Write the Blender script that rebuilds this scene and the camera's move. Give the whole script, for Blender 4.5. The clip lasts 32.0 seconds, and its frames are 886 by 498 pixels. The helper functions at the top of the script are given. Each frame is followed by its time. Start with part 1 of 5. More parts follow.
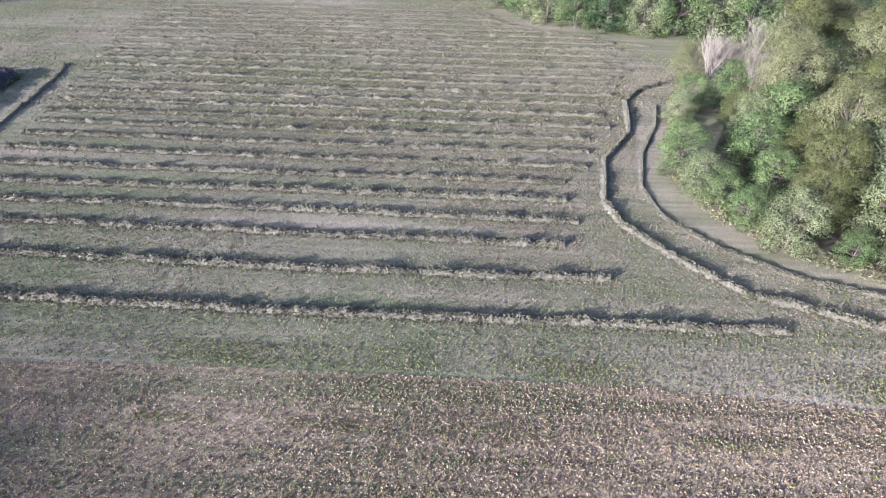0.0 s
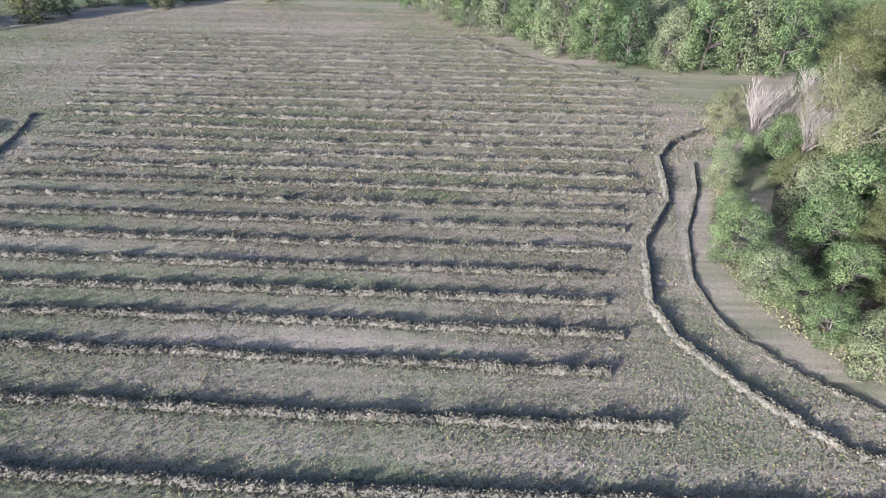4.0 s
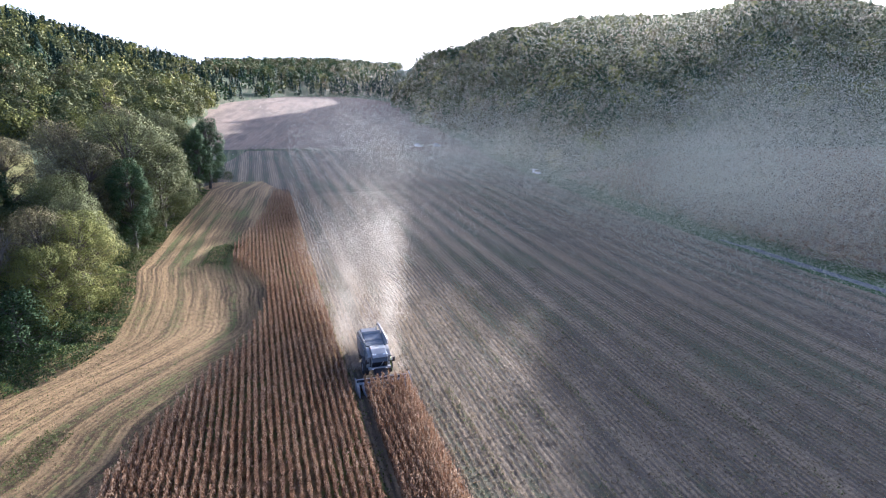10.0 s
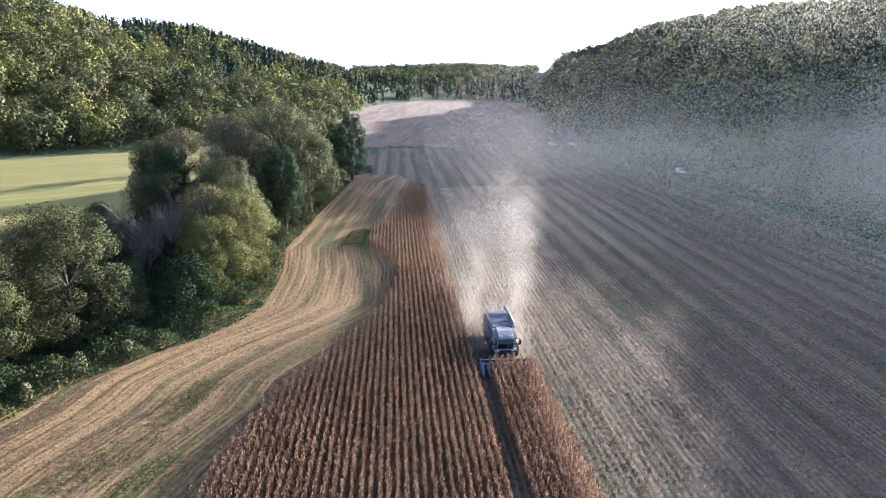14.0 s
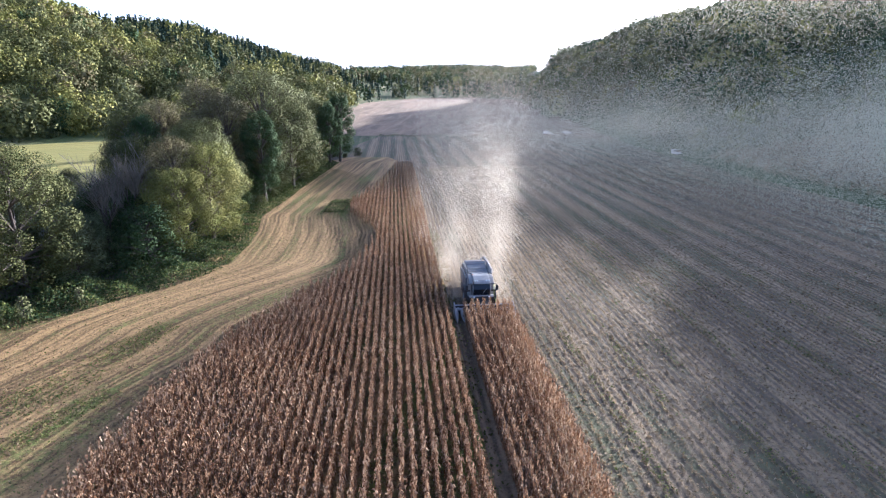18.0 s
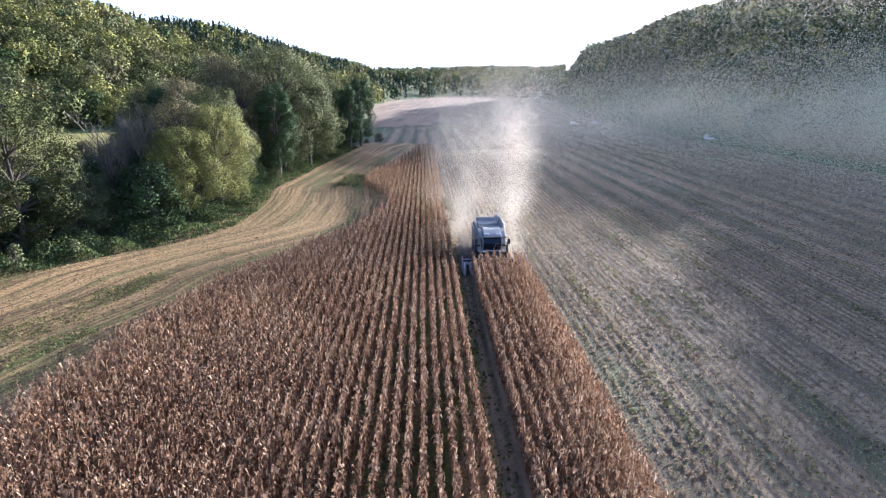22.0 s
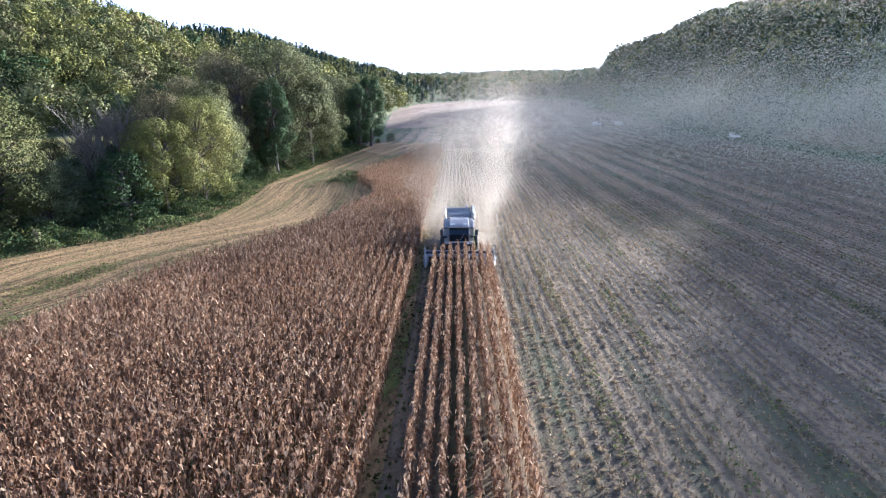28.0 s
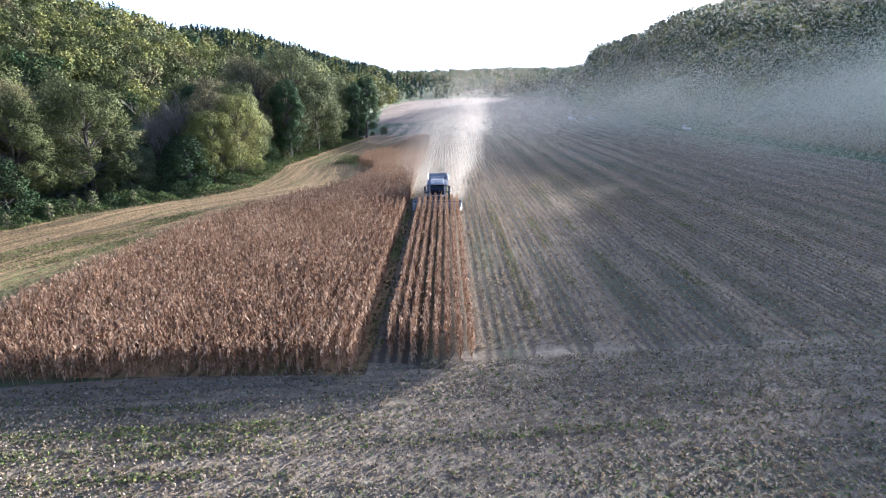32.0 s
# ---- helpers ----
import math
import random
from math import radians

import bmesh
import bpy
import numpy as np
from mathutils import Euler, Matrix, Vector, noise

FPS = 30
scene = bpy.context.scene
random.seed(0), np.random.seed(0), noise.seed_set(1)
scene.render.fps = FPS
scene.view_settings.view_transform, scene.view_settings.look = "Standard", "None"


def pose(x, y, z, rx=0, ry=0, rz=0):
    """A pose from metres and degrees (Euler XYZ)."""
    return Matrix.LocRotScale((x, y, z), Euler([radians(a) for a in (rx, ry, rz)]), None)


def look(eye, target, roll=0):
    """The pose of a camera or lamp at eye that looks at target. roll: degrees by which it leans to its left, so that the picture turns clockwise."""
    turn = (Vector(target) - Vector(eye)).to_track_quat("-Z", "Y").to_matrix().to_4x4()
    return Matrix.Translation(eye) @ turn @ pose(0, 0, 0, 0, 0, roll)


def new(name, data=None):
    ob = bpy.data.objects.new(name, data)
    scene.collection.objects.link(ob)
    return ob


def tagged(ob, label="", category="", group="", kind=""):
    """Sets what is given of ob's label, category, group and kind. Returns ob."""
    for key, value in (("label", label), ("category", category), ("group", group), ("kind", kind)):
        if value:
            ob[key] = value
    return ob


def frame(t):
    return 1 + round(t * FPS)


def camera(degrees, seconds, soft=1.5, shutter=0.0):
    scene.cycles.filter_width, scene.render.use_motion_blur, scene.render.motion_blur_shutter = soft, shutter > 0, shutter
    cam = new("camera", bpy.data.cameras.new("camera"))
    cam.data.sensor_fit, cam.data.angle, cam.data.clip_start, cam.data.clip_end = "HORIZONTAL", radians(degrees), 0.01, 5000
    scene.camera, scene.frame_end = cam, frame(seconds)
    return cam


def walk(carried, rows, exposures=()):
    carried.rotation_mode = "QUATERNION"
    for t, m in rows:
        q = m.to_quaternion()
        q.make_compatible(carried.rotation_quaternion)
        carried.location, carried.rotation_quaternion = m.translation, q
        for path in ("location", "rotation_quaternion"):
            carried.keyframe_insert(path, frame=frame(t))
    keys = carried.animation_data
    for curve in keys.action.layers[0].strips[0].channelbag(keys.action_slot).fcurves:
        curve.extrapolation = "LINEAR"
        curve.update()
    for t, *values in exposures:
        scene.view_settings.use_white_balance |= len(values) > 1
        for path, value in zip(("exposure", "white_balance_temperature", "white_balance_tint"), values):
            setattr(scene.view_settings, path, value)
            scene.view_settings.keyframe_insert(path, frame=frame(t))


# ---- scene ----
cam = camera(77.30, 32.0, soft=1.15)
PATH = [
    (0, pose(-5.15, 18.49, 35.86, 53.95, -0.53, -172.07)),
    (0.5, pose(-5.01, 17.06, 36.11, 54.13, -0.46, -171.96)),
    (1, pose(-4.82, 15.37, 36.33, 54.23, -0.42, -171.87)),
    (1.5, pose(-4.56, 13.34, 36.46, 54.35, -0.34, -171.82)),
    (2, pose(-4.24, 11.01, 36.48, 54.45, -0.32, -171.83)),
    (2.5, pose(-3.90, 8.55, 36.49, 54.48, -0.30, -171.88)),
    (4.5, pose(-0.35, 1.43, 39.47, 53.88, -0.19, -172.56)),
    (5, pose(0.04, -0.33, 39.22, 54.37, -0.64, -158.82)),
    (5.5, pose(0.30, -1.59, 38.75, 54.12, -1.44, -138.45)),
    (6, pose(0.25, -2.17, 38.20, 53.30, -1.73, -118.98)),
    (6.5, pose(0.08, -2.30, 37.76, 53.22, -2.17, -102.94)),
    (7, pose(-0.00, -2.20, 37.61, 56.76, -2.56, -88.27)),
    (7.5, pose(0.02, -1.86, 37.69, 63.04, -2.82, -75.32)),
    (8, pose(0.19, -1.32, 37.81, 68.35, -3.15, -62.64)),
    (8.5, pose(0.23, -0.89, 37.92, 71.64, -3.03, -49.95)),
    (9, pose(0.23, -0.62, 37.88, 72.98, -2.75, -38.53)),
    (9.5, pose(0.18, -0.43, 37.79, 72.90, -2.43, -27.43)),
    (10, pose(0.15, -0.25, 37.69, 72.66, -1.99, -18.21)),
    (10.5, pose(0.14, -0.13, 37.60, 72.80, -1.89, -18.26)),
    (11, pose(0.07, -0.03, 37.60, 72.94, -1.79, -19.00)),
    (11.5, pose(0.02, 0.04, 37.54, 72.96, -1.62, -18.15)),
    (12, pose(-0.00, 0.00, 37.31, 72.73, -1.16, -8.72)),
    (12.5, pose(0.01, -0.02, 36.87, 72.70, -0.84, -3.84)),
    (13, pose(0.01, 0.01, 36.23, 72.75, -0.74, -4.25)),
    (13.5, pose(-0.02, 0.09, 35.33, 72.82, -0.61, -4.55)),
    (14, pose(-0.11, 0.16, 34.29, 72.83, -0.67, -4.86)),
    (14.5, pose(-0.19, 0.28, 33.23, 73.00, -0.65, -4.99)),
    (16.5, pose(0.77, 0.70, 28.80, 73.25, -0.49, -5.45)),
    (17, pose(1.58, 0.97, 27.70, 73.28, -0.46, -5.34)),
    (17.5, pose(2.48, 1.34, 26.66, 73.30, -0.40, -5.30)),
    (18, pose(3.53, 1.74, 25.67, 73.34, -0.33, -4.92)),
    (18.5, pose(4.61, 2.22, 24.66, 73.37, -0.32, -3.49)),
    (19, pose(5.27, 2.68, 23.69, 73.42, -0.27, -2.28)),
    (19.5, pose(5.47, 3.04, 22.83, 73.47, 0.07, -2.37)),
    (20, pose(5.46, 3.26, 22.13, 73.53, -0.02, -2.38)),
    (20.5, pose(5.40, 3.39, 21.49, 73.61, 0.06, -2.44)),
    (21, pose(5.38, 3.59, 20.74, 73.64, 0.07, -2.36)),
    (21.5, pose(5.61, 3.79, 19.84, 73.68, 0.11, -2.19)),
    (22, pose(6.03, 4.05, 18.86, 73.75, 0.14, -2.02)),
    (22.5, pose(6.73, 4.38, 17.98, 73.69, 0.18, -1.86)),
    (23, pose(7.80, 4.76, 17.55, 73.80, 0.19, -1.89)),
    (23.5, pose(9.18, 5.27, 17.42, 73.84, 0.18, -1.73)),
    (24, pose(10.63, 5.79, 17.48, 73.80, 0.25, -1.53)),
    (24.5, pose(11.97, 6.31, 17.59, 73.78, 0.32, -0.37)),
    (25, pose(12.96, 6.83, 17.70, 73.89, 0.17, 0.45)),
    (25.5, pose(13.39, 7.33, 17.86, 73.90, 0.76, 0.45)),
    (27.5, pose(13.32, 7.85, 16.39, 74.11, 0.82, 0.71)),
    (28, pose(13.19, 7.20, 16.33, 74.36, 0.76, 1.25)),
    (28.5, pose(13.16, 5.39, 16.40, 74.15, 0.79, 1.08)),
    (29, pose(13.21, 2.48, 16.43, 74.01, 0.89, 0.92)),
    (29.5, pose(13.27, -1.06, 16.34, 73.91, 0.94, 0.71)),
    (30, pose(13.39, -4.68, 16.19, 73.88, 0.95, 0.44)),
    (30.5, pose(13.62, -8.17, 16.21, 74.13, 1.03, 0.56)),
    (31, pose(13.96, -11.68, 16.28, 74.32, 1.08, 0.73)),
    (31.5, pose(14.36, -15.13, 16.32, 74.41, 1.06, 0.82)),
    (32, pose(14.84, -18.53, 16.39, 74.10, 0.86, 0.23)),
]
SUN, SKY = 5.2, 0.062
EXPOSURES = [(0, 2.3, 4480, 22), (4.5, 2.18, 4480, 22), (5.4, 2.15, 4350, 21), (6.0, 2.25, 4050, 22), (6.8, 2.5, 3950, 23), (8, 2.72, 3950, 23), (9.5, 2.4, 4350, 19), (12.5, 2.38, 4500, 17), (32, 2.42, 4350, 15)]
walk(cam, PATH, EXPOSURES)

# ---- sky and sun ----
SUN_AZ, SUN_EL = 45.5, 12.45
world = bpy.data.worlds.new("world")
scene.world = world
world.use_nodes = True
wn = world.node_tree.nodes
sky = wn.new("ShaderNodeTexSky")
sky.sky_type = "NISHITA"
sky.sun_disc = False
sky.sun_elevation, sky.sun_rotation = radians(SUN_EL), radians(SUN_AZ)
sky.dust_density, sky.air_density, sky.ozone_density = 4.0, 0.6, 0.4
# milky haze that thickens towards the horizon all round
wl = world.node_tree.links
where = wn.new("ShaderNodeTexCoord")
split = wn.new("ShaderNodeSeparateXYZ")
wl.new(where.outputs["Generated"], split.inputs[0])
haze = wn.new("ShaderNodeMapRange")
haze.interpolation_type = "SMOOTHSTEP"
for i, v in ((1, 0.0), (2, 0.55), (3, 1.0), (4, 0.0)):
    haze.inputs[i].default_value = v
wl.new(split.outputs[2], haze.inputs[0])
milky = wn.new("ShaderNodeVectorMath")
milky.operation = "MULTIPLY_ADD"
milky.inputs[1].default_value = (4.6, 4.15, 3.8)
wl.new(haze.outputs[0], milky.inputs[0])
wl.new(sky.outputs[0], milky.inputs[2])
wl.new(milky.outputs[0], wn["Background"].inputs[0])
wn["Background"].inputs[1].default_value = SKY
sun = new("sun", bpy.data.lights.new("sun", "SUN"))
sun.data.energy, sun.data.angle, sun.data.color = SUN, radians(0.6), (1.0, 0.79, 0.53)
sd = Vector((math.sin(radians(SUN_AZ)) * math.cos(radians(SUN_EL)), math.cos(radians(SUN_AZ)) * math.cos(radians(SUN_EL)), math.sin(radians(SUN_EL))))
sun.matrix_world = look(sd * 900, (0, 0, 0))

rng = np.random.default_rng(7)


# ---- materials ----
def nodes_of(name):
    m = bpy.data.materials.new(name)
    m.use_nodes = True
    t = m.node_tree
    return m, t, t.nodes["Principled BSDF"]


def noise_node(t, scale, detail=4.0, coord=None, rough=0.6):
    n = t.nodes.new("ShaderNodeTexNoise")
    n.inputs["Scale"].default_value, n.inputs["Detail"].default_value, n.inputs["Roughness"].default_value = scale, detail, rough
    if coord is not None:
        t.links.new(coord, n.inputs["Vector"])
    return n


def ramp_node(t, fac, stops):
    r = t.nodes.new("ShaderNodeValToRGB")
    e = r.color_ramp.elements
    while len(e) < len(stops):
        e.new(0.5)
    for k, (p, c) in zip(e, stops):
        k.position, k.color = p, (*c, 1)
    t.links.new(fac, r.inputs[0])
    return r


def maths(t, op, a, b=None):
    n = t.nodes.new("ShaderNodeMath")
    n.operation = op
    for i, v in enumerate((a, b)):
        if v is None:
            continue
        if isinstance(v, (int, float)):
            n.inputs[i].default_value = v
        else:
            t.links.new(v, n.inputs[i])
    return n.outputs[0]


def mixed(t, fac, a, b):
    n = t.nodes.new("ShaderNodeMix")
    n.data_type = "RGBA"
    for sock, v in ((n.inputs[0], fac), (n.inputs[6], a), (n.inputs[7], b)):
        if isinstance(v, (int, float)):
            sock.default_value = v
        elif isinstance(v, tuple):
            sock.default_value = (*v, 1)
        else:
            t.links.new(v, sock)
    return n.outputs[2]


def bump(t, bsdf, height, strength=0.4, distance=0.05):
    b = t.nodes.new("ShaderNodeBump")
    b.inputs["Strength"].default_value, b.inputs["Distance"].default_value = strength, distance
    t.links.new(height, b.inputs["Height"])
    t.links.new(b.outputs[0], bsdf.inputs["Normal"])


def turned(t, angle):
    """World position, turned about z by that many degrees, as separate x and y."""
    g = t.nodes.new("ShaderNodeNewGeometry")
    m = t.nodes.new("ShaderNodeMapping")
    m.inputs["Rotation"].default_value = (0, 0, radians(angle))
    t.links.new(g.outputs["Position"], m.inputs["Vector"])
    s = t.nodes.new("ShaderNodeSeparateXYZ")
    t.links.new(m.outputs[0], s.inputs[0])
    return g.outputs["Position"], s.outputs[0], s.outputs[1]


def plain(name, color, rough=0.6, metal=0.0, vary=0.25, scale=6.0, relief=0.0):
    m, t, b = nodes_of(name)
    g = t.nodes.new("ShaderNodeNewGeometry")
    n = noise_node(t, scale, 5.0, g.outputs["Position"])
    r = ramp_node(t, n.outputs[0], [(0.3, tuple(c * (1 - vary) for c in color)), (0.7, tuple(min(1, c * (1 + vary)) for c in color))])
    t.links.new(r.outputs[0], b.inputs["Base Color"])
    b.inputs["Roughness"].default_value, b.inputs["Metallic"].default_value = rough, metal
    if relief:
        bump(t, b, n.outputs[0], relief, 0.03)
    return m


def leafy(name, stops, through_light=0.28, rough=0.7, grain=0.6, gloss=0.04):
    """Leaves: each its own shade, and light shines through them."""
    m, t, b = nodes_of(name)
    g = t.nodes.new("ShaderNodeNewGeometry")
    n = noise_node(t, 0.16, 2.0, g.outputs["Position"])
    f = maths(t, "ADD", maths(t, "MULTIPLY", g.outputs["Random Per Island"], grain), maths(t, "MULTIPLY", n.outputs[0], 1 - grain))
    r = ramp_node(t, f, stops)
    t.links.new(r.outputs[0], b.inputs["Base Color"])
    b.inputs["Roughness"].default_value = rough
    b.inputs["Specular IOR Level"].default_value = gloss
    tr = t.nodes.new("ShaderNodeBsdfTranslucent")
    t.links.new(r.outputs[0], tr.inputs[0])
    mx = t.nodes.new("ShaderNodeMixShader")
    mx.inputs[0].default_value = through_light
    t.links.new(b.outputs[0], mx.inputs[1])
    t.links.new(tr.outputs[0], mx.inputs[2])
    t.links.new(mx.outputs[0], t.nodes["Material Output"].inputs[0])
    return m


def soil(name, angle, pitch, pale, dark, green, green_at=0.62, band=6.0, stripe=0.6, blotch=0.03, across="", passes=1.0, lanes=0.0, relief=0.7, wobble=1.0, shift=0.0):
    """A worked field: drilled lines of that pitch, broad passes of the machine, straw, bare earth and weeds."""
    m, t, b = nodes_of(name)
    pos, x, y = turned(t, angle)
    if across:
        u = t.nodes.new("ShaderNodeUVMap")
        u.uv_map = across
        s = t.nodes.new("ShaderNodeSeparateXYZ")
        t.links.new(u.outputs[0], s.inputs[0])
        x = s.outputs[0]
    wob = noise_node(t, 0.10, 3.0, pos)
    xs = maths(t, "ADD", x, maths(t, "SUBTRACT", maths(t, "MULTIPLY", wob.outputs[0], wobble), shift))
    line = maths(t, "SINE", maths(t, "MULTIPLY", xs, 2 * math.pi / pitch))
    # passes of uneven width: noise drawn out along the rows
    comb = t.nodes.new("ShaderNodeCombineXYZ")
    t.links.new(maths(t, "MULTIPLY", xs, 1.0 / band), comb.inputs[0])
    t.links.new(maths(t, "MULTIPLY", y, 0.005), comb.inputs[1])
    wide = maths(t, "SUBTRACT", noise_node(t, 2.2, 2.0, comb.outputs[0]).outputs[0], 0.5)
    thin = maths(t, "SUBTRACT", noise_node(t, 9.0, 2.0, comb.outputs[0]).outputs[0], 0.5)
    fine = noise_node(t, 5.0, 8.0, pos, 0.85)
    clod = noise_node(t, 1.3, 5.0, pos, 0.7)
    mid = noise_node(t, 0.30, 4.0, pos)
    big = noise_node(t, blotch, 4.0, pos)
    gap = ramp_node(t, mid.outputs[0], [(0.40, (0.15,) * 3), (0.62, (1, 1, 1))])
    v = maths(t, "MULTIPLY", maths(t, "MULTIPLY", line, 0.085 * stripe), gap.outputs[0])
    v = maths(t, "ADD", v, maths(t, "MULTIPLY", wide, 0.6 * passes))
    v = maths(t, "ADD", v, maths(t, "MULTIPLY", thin, 0.5 * passes))
    if lanes:
        # wheel tracks and pass edges at the width of the machine
        near_line = maths(t, "POWER", maths(t, "ABSOLUTE", maths(t, "SINE", maths(t, "MULTIPLY", xs, math.pi / 5.32))), 5.0)
        worn = maths(t, "MULTIPLY", near_line, maths(t, "ADD", maths(t, "MULTIPLY", big.outputs[0], 1.2), maths(t, "MULTIPLY", wide, 1.6)))
        v = maths(t, "SUBTRACT", v, maths(t, "MULTIPLY", worn, 0.16 * lanes))
    v = maths(t, "ADD", v, maths(t, "MULTIPLY", fine.outputs[0], 0.62))
    v = maths(t, "ADD", v, maths(t, "MULTIPLY", clod.outputs[0], 0.38))
    v = maths(t, "ADD", v, maths(t, "MULTIPLY", big.outputs[0], 0.16))
    r = ramp_node(t, v, [(0.485, dark), (0.58, tuple((p + q) / 2 for p, q in zip(pale, dark))), (0.685, pale)])
    gm = maths(t, "ADD", maths(t, "MULTIPLY", big.outputs[0], 0.5), maths(t, "ADD", maths(t, "MULTIPLY", clod.outputs[0], 0.5), maths(t, "MULTIPLY", wide, -0.6 * passes)))
    if lanes:
        gm = maths(t, "ADD", gm, maths(t, "MULTIPLY", worn, 0.16 * lanes))
    gf = ramp_node(t, gm, [(green_at - 0.05, (0, 0, 0)), (green_at + 0.08, (1, 1, 1))])
    gfac = maths(t, "MULTIPLY", gf.outputs[0], 0.8)
    gc = mixed(t, fine.outputs[0], tuple(c * 0.4 for c in green), tuple(c * 1.5 for c in green))
    t.links.new(mixed(t, gfac, r.outputs[0], gc), b.inputs["Base Color"])
    b.inputs["Roughness"].default_value = 0.9
    b.inputs["Specular IOR Level"].default_value = 0.15
    bump(t, b, v, relief, 0.16)
    return m


M = {}
M["ground"] = soil("grass_ground", 0, 3.0, (0.17, 0.16, 0.07), (0.05, 0.055, 0.025), (0.08, 0.11, 0.035), 0.47, 9.0, 0.2)
M["stubble"] = soil("maize_stubble", 0, 0.76, (0.30, 0.225, 0.13), (0.105, 0.083, 0.054), (0.09, 0.10, 0.046), 0.585, 10.0, 1.5, 0.03, "", 0.6, 1.0, 0.5, 0.0, 0.09)
M["headland"] = soil("headland_stubble", 85.5, 0.76, (0.32, 0.25, 0.16), (0.13, 0.105, 0.07), (0.13, 0.15, 0.065), 0.54, 10.0, 0.5, 0.03, "", 0.6)
M["riverside"] = soil("riverside_stubble", 0, 0.76, (0.40, 0.265, 0.112), (0.11, 0.072, 0.034), (0.15, 0.185, 0.045), 0.55, 6.0, 0.65, 0.03, "across", 0.9)
M["mown"] = soil("mown_meadow", 85.5, 1.2, (0.34, 0.285, 0.205), (0.125, 0.11, 0.073), (0.122, 0.142, 0.063), 0.50, 9.0, 0.35, 0.03, "", 0.38)
M["meadow"] = soil("lush_meadow", 60, 2.0, (0.29, 0.25, 0.072), (0.19, 0.17, 0.045), (0.20, 0.195, 0.052), 0.5, 7.0, 0.3)
M["farfield"] = soil("bare_far_field", 10, 2.2, (0.255, 0.185, 0.118), (0.15, 0.108, 0.07), (0.20, 0.18, 0.08), 0.68, 30.0, 0.8)
M["verge"] = soil("grass_verge", 0, 1.0, (0.095, 0.108, 0.042), (0.035, 0.045, 0.018), (0.06, 0.10, 0.025), 0.42, 5.0, 0.2)
M["lane"] = plain("worn_asphalt", (0.135, 0.135, 0.14), 0.95, 0, 0.25, 1.5, 0.2)
M["hay"] = leafy("dry_hay", [(0.2, (0.082, 0.079, 0.048)), (0.5, (0.118, 0.110, 0.071)), (0.8, (0.16, 0.147, 0.10))], 0.15, 0.85)
M["hay_bed"] = plain("hay_swath_bed", (0.105, 0.096, 0.065), 0.95, 0, 0.7, 4.0, 0.6)
M["corn"] = leafy("dry_maize_leaf", [(0.15, (0.12, 0.062, 0.032)), (0.5, (0.31, 0.19, 0.102)), (0.85, (0.52, 0.385, 0.24))], 0.35, 0.6)
M["weed"] = leafy("green_weed", [(0.2, (0.045, 0.065, 0.018)), (0.5, (0.12, 0.155, 0.036)), (0.85, (0.25, 0.25, 0.085))], 0.3)
# leaf litter, its brown deepened for the shade under trees
M["litter"] = plain("shaded_leaf_litter", (0.05, 0.042, 0.024), 0.95, 0, 0.5, 1.5, 0.8)
M["twig"] = plain("pale_twig", (0.15, 0.13, 0.10), 0.9, 0, 0.3, 2.0)
M["straw"] = leafy("straw_litter", [(0.15, (0.10, 0.08, 0.05)), (0.5, (0.245, 0.182, 0.098)), (0.85, (0.36, 0.275, 0.155))], 0.35, 0.9, gloss=0.0)
M["chaff"] = leafy("pale_chopped_stalks", [(0.15, (0.16, 0.125, 0.085)), (0.5, (0.30, 0.24, 0.165)), (0.85, (0.42, 0.345, 0.24))], 0.3, 0.9, gloss=0.0)
M["dung"] = plain("dark_manure", (0.028, 0.022, 0.02), 0.9, 0, 0.6, 2.0, 0.9)
M["bark"] = plain("grey_brown_bark", (0.075, 0.06, 0.046), 0.9, 0, 0.4, 4.0, 0.6)
LEAF = [
    leafy("oak_leaf", [(0.25, (0.039, 0.045, 0.015)), (0.5, (0.086, 0.093, 0.032)), (0.75, (0.144, 0.147, 0.055))], through_light=0.11, grain=0.16),
    leafy("willow_leaf", [(0.25, (0.070, 0.078, 0.033)), (0.5, (0.130, 0.136, 0.057)), (0.75, (0.200, 0.198, 0.095))], through_light=0.11, grain=0.16),
    leafy("yellowing_leaf", [(0.25, (0.102, 0.111, 0.029)), (0.5, (0.186, 0.186, 0.048)), (0.75, (0.279, 0.251, 0.086))], through_light=0.11, grain=0.16),
    leafy("rusty_leaf", [(0.25, (0.085, 0.072, 0.034)), (0.5, (0.150, 0.132, 0.062)), (0.75, (0.225, 0.200, 0.105))], through_light=0.11, grain=0.16),
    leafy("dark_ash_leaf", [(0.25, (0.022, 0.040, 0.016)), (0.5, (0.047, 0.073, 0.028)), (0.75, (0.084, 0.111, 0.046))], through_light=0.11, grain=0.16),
    leafy("hazel_leaf", [(0.25, (0.040, 0.062, 0.022)), (0.5, (0.092, 0.130, 0.044)), (0.75, (0.160, 0.195, 0.072))], through_light=0.11, grain=0.3),
    leafy("sallow_leaf", [(0.25, (0.070, 0.088, 0.040)), (0.5, (0.140, 0.160, 0.072)), (0.75, (0.22, 0.235, 0.115))], through_light=0.11, grain=0.3),
    leafy("spruce_needle", [(0.25, (0.013, 0.026, 0.018)), (0.5, (0.030, 0.049, 0.032)), (0.75, (0.051, 0.070, 0.044))], through_light=0.11, grain=0.16),
]


